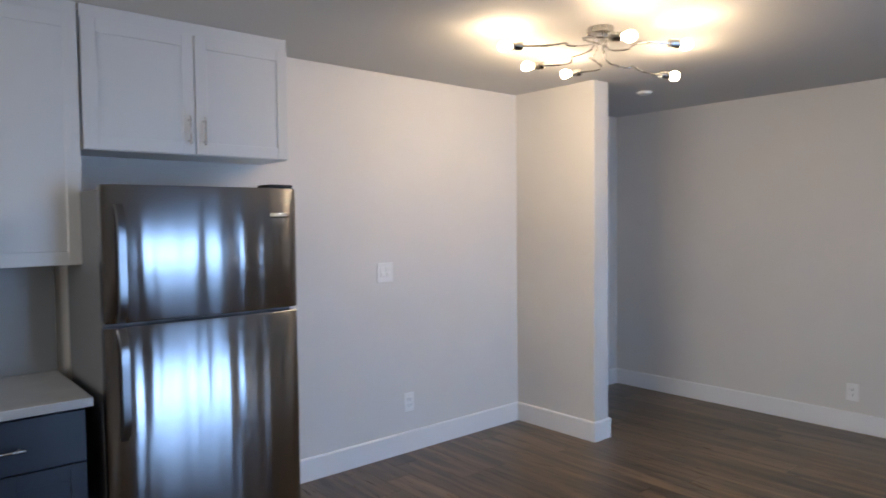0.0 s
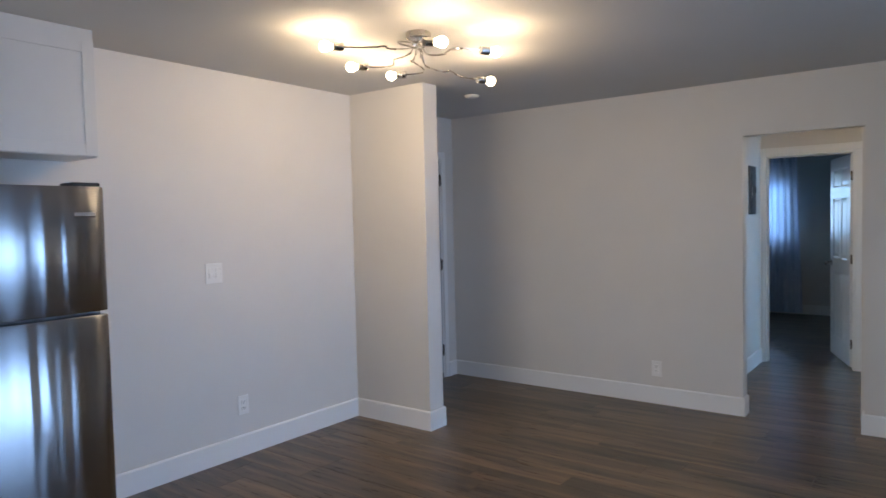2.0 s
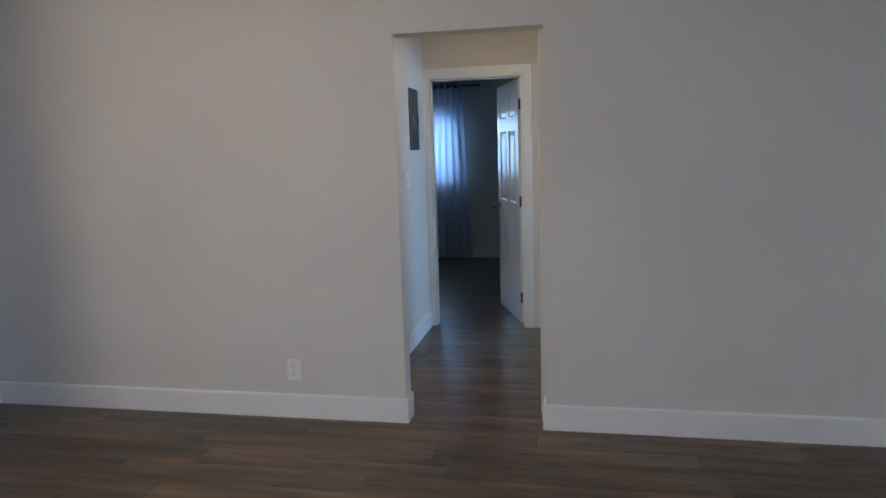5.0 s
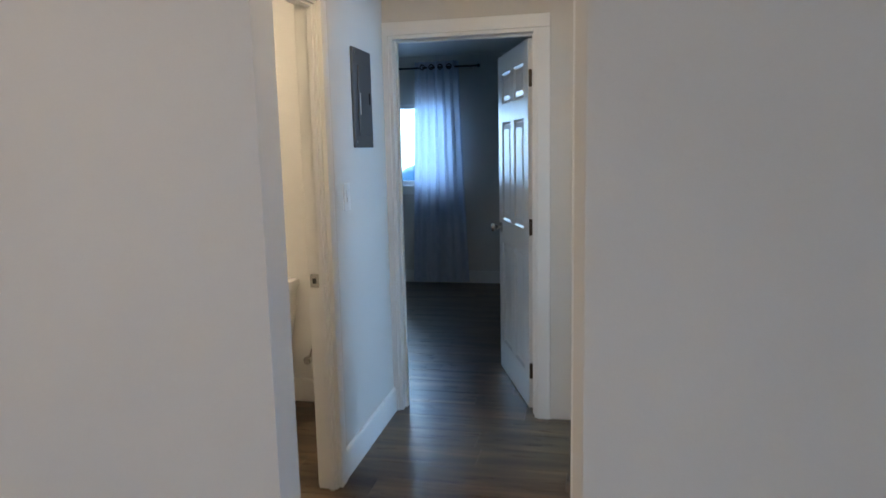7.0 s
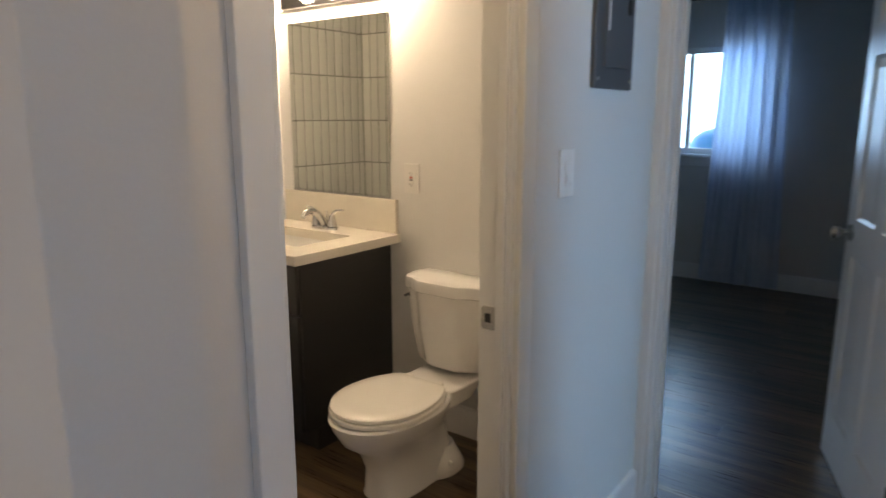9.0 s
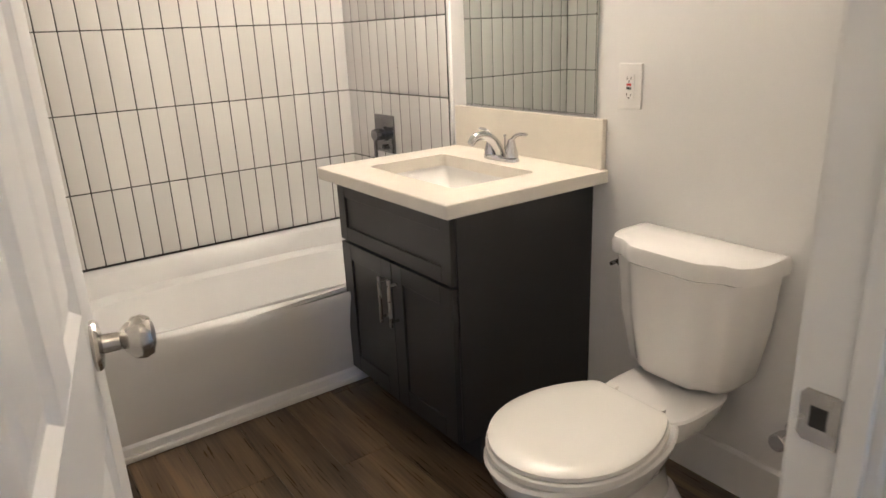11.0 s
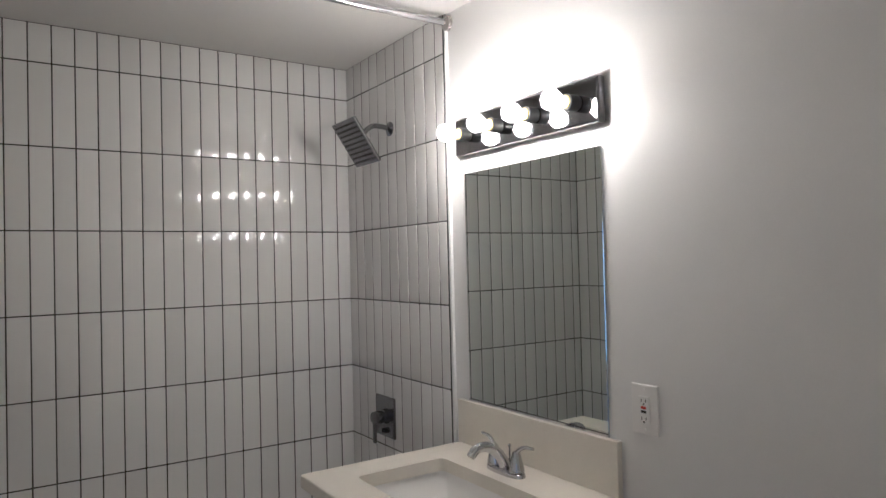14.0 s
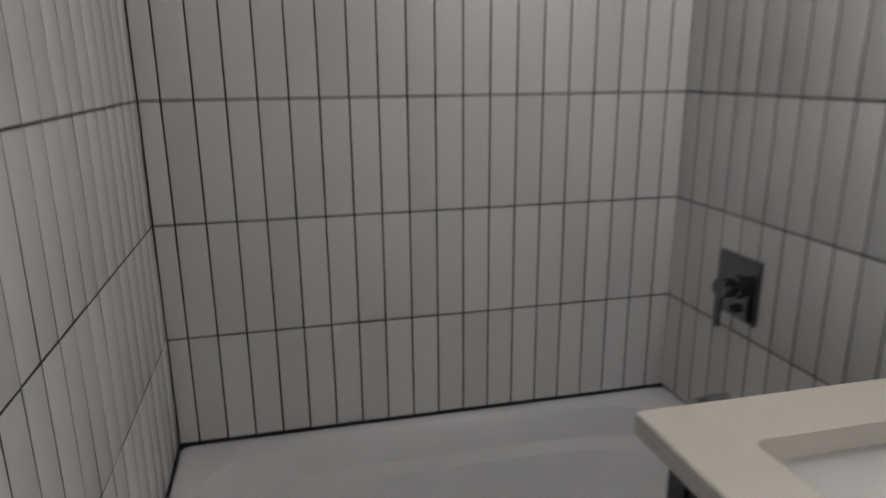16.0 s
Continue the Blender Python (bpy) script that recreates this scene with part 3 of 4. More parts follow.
base_cabinet(-0.06, 0.53, "navy blue base cabinet with a drawer under the counter")
base_cabinet(-0.66, -0.065, "navy blue base cabinet with a drawer under the counter")
ct = thing("worktop", (0, YK, 0.81), "pale grey quartz kitchen worktop with a square edge", "countertop")
part("slab", box((-0.66, 2.475, 0.81), (0.548, YK - 0.001, 0.845), 0.003), KQUARTZ, ct)
part("backsplash", box((-0.66, YK - 0.014, 0.846), (0.548, YK - 0.001, 1.329), 0.001), SPLASH, ct, "grey slab backsplash")


def fridge():
    x0, x1, yf, top, seam = 0.588, 1.398, 2.43, 1.65, 1.11
    th = thing("refrigerator", ((x0 + x1) / 2, 2.8, 0), "stainless steel top-freezer refrigerator with dark sides", "refrigerator")
    part("body", box((x0 + 0.006, yf + 0.075, 0.03), (x1 - 0.006, YK - 0.04, top - 0.015), 0.006), STEELSIDE, th, "dark grey textured cabinet")
    part("toe_grille", box((x0 + 0.02, yf + 0.06, 0.02), (x1 - 0.02, yf + 0.074, 0.10), 0.002), BLACK, th)
    for x in (x0 + 0.06, x1 - 0.06):
        for y in (yf + 0.12, YK - 0.1):
            part("foot", rod((x, y, 0.0), (x, y, 0.032), 0.018), BLACK, th)

    def door(z0, z1, nm):
        n = 18
        rings = []
        for z in (z0, z0 + 0.006, z1 - 0.006, z1):
            e = 0.004 if z in (z0, z1) else 0.0
            ring = []
            for i in range(n + 1):
                u = i / n
                bow = 0.014 * (1 - (2 * u - 1) ** 2) + min(0.012, 0.05 * min(u, 1 - u) * 10)
                ring.append((x0 + e + (x1 - x0 - 2 * e) * u, yf + 0.022 - bow + e, z))
            ring += [(x1 - e, yf + 0.066, z), (x0 + e, yf + 0.066, z)]
            rings.append(ring)
        d = part(nm, loft(rings), STEEL, th, "brushed stainless steel door", True)
        part("gasket", box((x0 + 0.012, yf + 0.0665, z0 + 0.008), (x1 - 0.012, yf + 0.0745, z1 - 0.008)), BLACK, d)
        return d

    lower = door(0.105, seam - 0.008, "fresh_food_door")
    upper = door(seam + 0.008, top, "freezer_door")

    def handle(parent, z0, z1):
        x, y = x0 + 0.055, yf - 0.052
        rings = []
        for k in range(13):
            u = k / 12
            z = z0 + (z1 - z0) * u
            off = 0.045 * (abs(2 * u - 1) ** 6)
            hw = 0.017
            rings.append([(x - hw, y + off + 0.013, z), (x - hw * 0.8, y + off, z), (x + hw * 0.8, y + off, z), (x + hw, y + off + 0.013, z), (x, y + off + 0.016, z)])
        part("handle", loft(rings), HANDLEGREY, parent, "long curved dark grey steel handle", True)

    handle(upper, seam + 0.012, 1.575)
    handle(lower, 0.665, seam - 0.012)
    part("badge", box((1.265, yf - 0.001, 1.522), (1.355, yf + 0.012, 1.543), 0.003), CHROME, upper, "small chrome maker's badge")
    part("hinge_cover", box((x1 - 0.13, yf + 0.02, top + 0.001), (x1 - 0.01, yf + 0.13, top + 0.018), 0.006), BLACK, th, "black hinge cover")


fridge()


def plate(name, place, n, w, h, label, category, toggles=0, duplex=False, gfci=False, category_group=""):
    """A wall plate at place (its centre), facing n; toggles: rockers side by side."""
    p, n = Vector(place), Vector(n)
    s = Vector((0, 0, 1)).cross(n)
    th = thing(name, place, label, category, category_group)

    def slab(nm, cs, cz, ww, hh, d0, d1, mat, parent, bev=0.002, lab=""):
        a = p + s * (cs - ww / 2) + Vector((0, 0, cz - hh / 2)) + n * d0
        b = p + s * (cs + ww / 2) + Vector((0, 0, cz + hh / 2)) + n * d1
        return part(nm, box(a, b, bev), mat, parent, lab)

    slab("plate", 0, 0, w, h, 0.0, 0.006, PLASTIC, th)
    for i in range(toggles):
        c = (i - (toggles - 1) / 2) * 0.046
        r = slab("rocker", c, 0, 0.033, 0.066, 0.0062, 0.0085, PLASTIC, th)
        slab("paddle", c, -0.012, 0.026, 0.026, 0.0085, 0.0125, PLASTIC, r)
    if duplex:
        for cz in (0.02, -0.02):
            r = slab("receptacle", 0, cz, 0.034, 0.028, 0.0062, 0.009, PLASTIC, th, 0.004)
            for cs in (-0.007, 0.007):
                slab("slot", cs, cz + 0.003, 0.002, 0.008, 0.009, 0.0094, SLOT, r, 0)
            slab("ground_hole", 0, cz - 0.008, 0.005, 0.005, 0.009, 0.0094, SLOT, r, 0)
    if gfci:
        r = slab("receptacle", 0, 0, 0.034, 0.068, 0.0062, 0.009, PLASTIC, th, 0.001)
        for cz in (0.023, -0.023):
            for cs in (-0.007, 0.007):
                slab("slot", cs, cz, 0.0022, 0.008, 0.009, 0.0094, SLOT, r, 0)
            slab("ground_hole", 0, cz - 0.009, 0.005, 0.005, 0.009, 0.0094, SLOT, r, 0)
        slab("reset_button", 0, 0.005, 0.016, 0.007, 0.009, 0.0105, RED, r, 0.0005, "red reset button")
        slab("test_button", 0, -0.005, 0.016, 0.007, 0.009, 0.0105, BLACK, r, 0.0005, "black test button")
    for cz in (-h / 2 + 0.012, h / 2 - 0.012):
        part("screw", rod(p + Vector((0, 0, cz)) + n * 0.006, p + Vector((0, 0, cz)) + n * 0.0075, 0.003, n=8), PLASTIC, th)
    return th


plate("light_switch", (2.37, YK, 1.18), (0, -1, 0), 0.118, 0.122, "white two-gang rocker light switch on the kitchen wall", "light switch", 2)
plate("outlet", (2.548, YK, 0.325), (0, -1, 0), 0.078, 0.122, "white duplex outlet low on the kitchen wall", "outlet", duplex=True)
plate("outlet", (XW0, 1.34, 0.275), (-1, 0, 0), 0.078, 0.122, "white duplex outlet low beside the hall opening", "outlet", duplex=True)
plate("outlet", (XW0, -1.76, 0.345), (-1, 0, 0), 0.078, 0.122, "white outlet just above a sunlit baseboard", "outlet", duplex=True)
plate("light_switch", (6.45, YH0, 1.245), (0, -1, 0), 0.078, 0.122, "white single rocker light switch below the breaker panel", "light switch", 1)
plate("outlet", (XM, 2.075, 1.118), (-1, 0, 0), 0.082, 0.128, "white wall outlet with red and black test buttons above the toilet", "outlet", gfci=True)


def ceiling_light():
    c = Vector((2.63, 1.672, H))
    th = thing("ceiling_light", c, "brushed nickel six-arm ceiling light with lit bare bulbs", "ceiling light")
    part("canopy", lathe([(0.062, -0.0005), (0.064, -0.004), (0.064, -0.030), (0.058, -0.034)], c), NICKEL, th, "", True)
    part("stem", rod(c - Vector((0, 0, 0.033)), c - Vector((0, 0, 0.075)), 0.011), NICKEL, th, "", True)
    arms = BULBS
    for k, (bx, by, bz, hx, hy) in enumerate(arms):
        b = Vector((bx, by, bz))
        d = Vector((hx, hy, 0)).normalized()
        socket_end = b - d * 0.042
        sock0 = socket_end - d * 0.052
        a = 2 * math.pi * k / 6
        top = c + Vector((0.028 * math.cos(a), 0.028 * math.sin(a), -0.033))
        low = top + Vector((0, 0, bz - H + 0.045))
        side = Vector((-d.y, d.x, 0)) * (0.05 if k % 2 else -0.05)
        mid = low.lerp(sock0, 0.42)
        pts = [top, low, low + (mid - low) * 0.35 + Vector((0, 0, -0.015)), mid + Vector((0, 0, -0.01)), mid + side * 0.55, sock0 - d * 0.14 + side * 0.2, sock0]
        pts[-2].z = bz
        pts[-1].z = bz
        arm = part("arm", tube(pts, 0.0048, n=8), NICKEL, th, "thin bent nickel arm", True)
        part("socket", lathe([(0.008, 0.0), (0.0195, 0.003), (0.0205, 0.008), (0.0205, 0.055), (0.017, 0.056)], sock0, d), NICKEL, arm, "nickel lamp socket", True)
        bulb = part("bulb", lathe([(0.012, -0.042), (0.013, -0.036), (0.016, -0.028), (0.0235, -0.014), (0.0275, 0.0), (0.0245, 0.014), (0.015, 0.024), (0.004, 0.028)], b, d), BULB, arm, "lit frosted bulb", True)
        bulb.visible_shadow = False
        bulb_light("bulb_light", b, 1.55, WARM)


BULBS = ((3.21, 1.62, 2.258, 0.95, -0.3), (2.97, 2.16, 2.33, -0.35, 0.8), (2.62, 2.14, 2.32, -0.65, 0.75), (2.27, 1.97, 2.335, -0.75, 0.6), (2.43, 1.375, 2.282, 0.55, -0.6), (2.83, 1.34, 2.305, 0.8, -0.35))
ceiling_light()
det = thing("smoke_detector", (4.23, 2.45, H), "white round smoke detector on the ceiling", "smoke detector")
part("base", lathe([(0.056, 0), (0.056, -0.005), (0.053, -0.007)], (4.23, 2.45, H - 0.0005)), PLASTIC, det, "", True)
part("cover", lathe([(0.05, -0.0075), (0.048, -0.015), (0.036, -0.020), (0.01, -0.021)], (4.23, 2.45, H)), PLASTIC, det, "", True)


def window(name, axis, a0, a1, b0, b1, z0, z1, label, split=2, fw=0.045):
    """A framed window in a wall a0..a1 thick; a1 is the outside."""
    m = (a0 + a1) / 2
    th = thing(name, (m, b0, z0) if axis == "x" else (b0, m, z0), label, "window", kind="structure")
    s = 0.022 if a1 > a0 else -0.022

    def put(nm, p, q, za, zb, d, mat, parent=th):
        if axis == "x":
            return part(nm, box((m - d, p, za), (m + d, q, zb), 0.002), mat, parent)
        return part(nm, box((p, m - d, za), (q, m + d, zb), 0.002), mat, parent)

    put("window_frame", b0, b0 + fw, z0, z1, 0.03, TRIM)
    put("window_frame", b1 - fw, b1, z0, z1, 0.03, TRIM)
    put("window_frame", b0 + fw, b1 - fw, z0, z0 + fw, 0.03, TRIM)
    put("window_frame", b0 + fw, b1 - fw, z1 - fw, z1, 0.03, TRIM)
    w = (b1 - b0 - 2 * fw) / split
    for i in range(1, split):
        put("mullion", b0 + fw + i * w - 0.018, b0 + fw + i * w + 0.018, z0 + fw, z1 - fw, 0.028, TRIM)
    for i in range(split):
        pane = put("pane", b0 + fw + i * w + (0.018 if i else 0), b0 + fw + (i + 1) * w - (0.018 if i < split - 1 else 0), z0 + fw, z1 - fw, 0.003, GLASS)
        pane.visible_shadow = False
    return th


window("window_patio", "y", -3.3, -3.42, 1.7, 3.6, 0.05, 2.05, "wide white-framed patio glazing", 4)
window("window_front", "x", -2.6, -2.72, 0.75, 2.35, 0.9, 2.0, "white-framed living room window", 2)
# added slit, out of view, only there to shape the strip of sun
window("window_narrow", "y", -3.3, -3.42, 4.08, 4.23, 0.0, 2.085, "unseen narrow slit added to let in a strip of sun", 1, 0.003)
window("window_bedroom", "x", 10.70, 10.82, 1.36, 2.64, 1.07, 1.93, "white-framed bedroom window, bright with daylight", 2)
window("window_side_room", "y", -2.8, -2.92, 6.0, 7.0, 0.95, 2.0, "white-framed side room window", 2)
solid("backdrop_patio", box((1.3, -3.75, -0.05), (3.9, -3.72, 2.6)), DAYGLOW, "pale blue daylight outside the patio glazing", "backdrop")
solid("backdrop_front", box((-3.05, 0.2, 0.4), (-3.02, 2.9, 2.6)), DAYGLOW, "pale blue daylight outside the front window", "backdrop")
solid("backdrop_bedroom", box((11.4, -0.5, 0.2), (11.43, 5.2, 3.2)), DAYGLOW2, "bright bluish white daylight outside the bedroom window", "backdrop")
solid("backdrop_side_room", box((5.4, -3.4, 0.4), (7.6, -3.37, 2.6)), DAYGLOW2, "bright daylight outside the side room window", "backdrop")

# ---- hall ----
def breaker_panel():
    x0, x1, z0, z1, y = 6.57, 6.83, 1.46, 1.91, YH0
    th = thing("breaker_panel", ((x0 + x1) / 2, y, z0), "grey enamelled breaker panel cover set on the hall wall", "electrical panel")
    part("cover", box((x0, y - 0.014, z0), (x1, y, z1), 0.004), PANELGREY, th)
    d = part("door", box((x0 + 0.05, y - 0.021, z0 + 0.055), (x1 - 0.05, y - 0.0145, z1 - 0.075), 0.003), PANELGREY, th)
    part("latch", box((x1 - 0.072, y - 0.027, z0 + 0.20), (x1 - 0.046, y - 0.0215, z0 + 0.255), 0.002), BLACK, d, "black latch")
    part("label_plate", box((x0 + 0.062, y - 0.0222, z0 + 0.15), (x0 + 0.07, y - 0.0212, z0 + 0.25)), PLASTIC, d)
    for x in (x0 + 0.02, x1 - 0.02):
        for z in (z0 + 0.025, z1 - 0.025):
            part("screw", rod((x, y - 0.0135, z), (x, y - 0.0165, z), 0.005, n=8), NICKEL, th)


breaker_panel()


def linen_cupboard():
    x0, x1, y = 5.255, 5.795, YR1
    th = thing("linen_cupboard", ((x0 + x1) / 2, y - 0.05, 0), "cream painted built-in linen cupboard with small knobs", "cupboard")
    part("carcass", box((x0, y - 0.10, 0.02), (x1, y - 0.07, 2.03)), TRIM, th)
    part("face_frame", box((x0, y - 0.0695, 0.02), (x0 + 0.035, y + 0.006, 2.03), 0.002), TRIM, th)
    part("face_frame", box((x1 - 0.035, y - 0.0695, 0.02), (x1, y + 0.006, 2.03), 0.002), TRIM, th)
    for z0, z1, kz in ((0.06, 1.42, 1.25), (1.44, 2.0, 1.61)):
        d = shaker(th, "y", y - 0.0690, 1, x0 + 0.038, x1 - 0.038, z0, z1, TRIM, 0.05, 0.024)
        part("knob", lathe([(0.007, 0), (0.006, 0.012), (0.013, 0.018), (0.0145, 0.024), (0.009, 0.030)], (x1 - 0.20, y - 0.0455, kz), (0, 1, 0)), NICKEL, d, "small nickel knob", True)


linen_cupboard()
# unseen fixture, assumed and added for the warm light on jamb and door head
hl = thing("hall_ceiling_light", (5.68, 0.5, H), "assumed small round flush ceiling light in the hall, unseen, lit warm", "ceiling light")
part("base", lathe([(0.13, -0.0005), (0.13, -0.018), (0.122, -0.022)], (5.68, 0.5, H)), NICKEL, hl, "", True)
part("diffuser", lathe([(0.118, -0.0225), (0.112, -0.045), (0.08, -0.062), (0.02, -0.068)], (5.68, 0.5, H)), BULB, hl, "glowing frosted diffuser", True)
bulb_light("hall_light", (5.68, 0.5, H - 0.13), 0.75, WARM, 0.08)

# ---- bedroom ----
def curtain():
    y0, y1, x = 1.24, 1.70, 10.55
    th = thing("curtain", (x, (y0 + y1) / 2, 0.03), "sheer white grommet curtain panel glowing over the window", "curtain")
    bm = bmesh.new()
    rows, cols = 26, 84
    vs = []
    for r in range(rows + 1):
        v = r / rows
        z = 0.035 + (2.345 - 0.035) * v
        line = []
        for c in range(cols + 1):
            u = c / cols
            fold = math.sin(u * 2 * math.pi * 5.5 + 0.5 * math.sin(v * 3)) * (0.036 * (0.55 + 0.45 * v))
            fold += 0.018 * math.sin(u * 21 + v * 2.2) * (1 - v)
            flare = 1 + 0.34 * (1 - v) ** 1.3
            yy = (y0 + y1) / 2 + (u - 0.5) * (y1 - y0) * flare
            line.append(bm.verts.new((x + fold, yy, z)))
        vs.append(line)
    for a, b in zip(vs, vs[1:]):
        for i in range(cols):
            bm.faces.new((a[i], a[i + 1], b[i + 1], b[i]))
    part("panel", bm, SHEER, th, "", True)
    for k in range(4):
        yy = y0 + 0.09 + k * (y1 - y0 - 0.18) / 3
        bm = bmesh.new()
        ring = []
        for i in range(16):
            a = 2 * math.pi * i / 16
            cen = Vector((x - 0.045, yy + 0.024 * math.cos(a), 2.285 + 0.024 * math.sin(a)))
            rad = Vector((0, math.cos(a), math.sin(a)))
            ring.append([cen + rad * 0.006 * math.cos(t) + Vector((0.006 * math.sin(t), 0, 0)) for t in (0, 1.57, 3.14, 4.71)])
        loft(ring + [ring[0]], bm, False)
        part("grommet", bm, BRONZE, th, "dark metal grommet", True)


curtain()
rd = thing("curtain_rod", (10.55, 2.0, 2.285), "dark metal curtain rod above the bedroom window", "curtain rod")
part("rod", rod((10.55, 1.05, 2.285), (10.55, 2.95, 2.285), 0.010), BRONZE, rd, "", True)
for y in (1.05, 2.95):
    part("finial", lathe([(0.01, 0), (0.018, 0.01), (0.02, 0.022), (0.012, 0.034)], (10.55, y, 2.285), (0, 1 if y > 2 else -1, 0)), BRONZE, rd, "", True)
    part("bracket", rod((10.70, y + (0.08 if y < 2 else -0.08), 2.285), (10.55, y + (0.08 if y < 2 else -0.08), 2.285), 0.006), BRONZE, rd)
sl = thing("window_stool", (10.62, 1.96, 1.05), "white painted window sill board", "window sill", kind="structure")
part("board", box((10.65, 1.29, 1.04), (10.705, 2.71, 1.069), 0.004), TRIM, sl)
part("apron", box((10.685, 1.33, 0.97), (10.699, 2.67, 1.039), 0.003), TRIM, sl)
ub = thing("patio_umbrella", (11.15, 1.86, 0.0), "blue shade seen low through the bedroom window", "umbrella")
part("canopy", lathe([(0.25, 1.08), (0.20, 1.19), (0.12, 1.25), (0.02, 1.28)], (11.15, 1.86, 0)), BLUETHING, ub, "", True)
part("pole", rod((11.15, 1.86, -0.06), (11.15, 1.86, 1.1), 0.015), NICKEL, ub)

# ---- bathroom ----
def tub():
    x0, x1, y0, y1, zr = XT + 0.002, XM - 0.002, 2.945, YT - 0.002, 0.424
    th = thing("bathtub", ((x0 + x1) / 2, (y0 + y1) / 2, 0), "white enamelled alcove bathtub with a bowed front rim", "bathtub")
    cx, cy = (x0 + x1) / 2, (y0 + y1) / 2
    n = 56

    def front(x):
        u = (x - x0) / (x1 - x0)
        return y0 - 0.02 - 0.10 * max(4 * u * (1 - u), 0.0) ** 0.8

    def ring(z, inset, power, bow=True):
        out = []
        for i in range(n):
            a = 2 * math.pi * i / n
            c, s = math.cos(a), math.sin(a)
            px = cx + (x1 - x0 - 2 * inset) / 2 * math.copysign(abs(c) ** (2 / power), c)
            v = math.copysign(abs(s) ** (2 / power), s)
            lo = (front(px) if bow else y0) + inset
            hi = y1 - inset
            out.append((px, (lo + hi) / 2 + (hi - lo) / 2 * v, z))
        return out

    rings = [ring(zr - 0.014, 0.0, 60), ring(zr - 0.007, 0.0015, 60), ring(zr - 0.002, 0.006, 50), ring(zr + 0.0005, 0.014, 30), ring(zr + 0.001, 0.03, 12), ring(zr, 0.048, 7), ring(zr - 0.010, 0.060, 5.4), ring(zr - 0.09, 0.082, 4.6),
             ring(zr - 0.105, 0.125, 4.2), ring(0.17, 0.19, 3.2), ring(0.10, 0.24, 3.0), ring(0.085, 0.32, 2.6)]
    bm = loft(rings, caps=False)
    bm.verts.ensure_lookup_table()
    bm.faces.new(bm.verts[-n:])
    part("basin", bm, TUBWHITE, th, "", True)
    bm = bmesh.new()
    rows = []
    for k in range(25):
        x = x0 + (x1 - x0) * k / 24
        rows.append([bm.verts.new((x, y, z)) for y, z in ((front(x) + 0.004, zr - 0.008), (front(x), zr - 0.03), (front(x) + 0.012, zr - 0.07),
                                                         (front(x) * 0.55 + (y0 - 0.012) * 0.45, 0.2), (y0 - 0.004, 0.055), (y0 - 0.012, 0.045), (y0 - 0.012, 0.0), (y0 + 0.03, 0.0), (y0 + 0.03, zr - 0.03))])
    for a, b in zip(rows, rows[1:]):
        for i in range(len(a) - 1):
            bm.faces.new((a[i], a[i + 1], b[i + 1], b[i]))
    part("apron", bm, TUBWHITE, th, "", True)
    part("drain", lathe([(0.03, 0), (0.03, 0.004), (0.02, 0.006)], (x1 - 0.42, cy, 0.086)), CHROME, th, "", True)
    part("base_trim", box((x0, y0 - 0.028, 0.0), (x1, y0 - 0.0125, 0.022), 0.005), CAULK, th, "white quarter-round trim at the floor")


tub()


def vanity():
    x0, y0, y1, zt = 6.601, 2.202, 2.866, 0.826
    th = thing("vanity_cabinet", (6.85, 2.52, 0), "charcoal shaker bathroom vanity cabinet with two doors", "vanity")
    xb = XM - 0.003
    part("side_panel", box((x0, y0, 0.10), (xb, y0 + 0.018, zt), 0.0012), CHAR, th)
    part("side_panel", box((x0, y1 - 0.018, 0.10), (xb, y1, zt), 0.0012), CHAR, th)
    part("bottom_panel", box((x0, y0 + 0.0185, 0.10), (xb - 0.02, y1 - 0.0185, 0.116)), CHAR, th)
    part("back_panel", box((xb - 0.012, y0 + 0.0185, 0.1165), (xb, y1 - 0.0185, 0.66)), CHAR, th)
    part("face_rail", box((x0, y0 + 0.0185, 0.585), (x0 + 0.018, y1 - 0.0185, zt)), CHAR, th)
    part("side_foot", box((x0 + 0.062, y0, 0.0), (xb, y0 + 0.018, 0.0995)), CHAR, th)
    part("side_foot", box((x0 + 0.062, y1 - 0.018, 0.0), (xb, y1, 0.0995)), CHAR, th)
    part("toe_kick", box((x0 + 0.066, y0 + 0.019, 0.0), (x0 + 0.08, y1 - 0.019, 0.0995)), CHAR, th)
    shaker(th, "x", x0 - 0.001, -1, y0 + 0.004, y1 - 0.004, 0.611, zt - 0.012, CHAR, 0.048, 0.02, "drawer_front")
    m = (y0 + y1) / 2
    for a, b, hy in ((y0 + 0.004, m - 0.0015, m - 0.03), (m + 0.0015, y1 - 0.004, m + 0.03)):
        d = shaker(th, "x", x0 - 0.001, -1, a, b, 0.107, 0.601, CHAR, 0.06, 0.02)
        bar_pull(d, (x0 - 0.021, hy, 0.395), (x0 - 0.021, hy, 0.555), (-0.03, 0, 0), 0.006)


vanity()


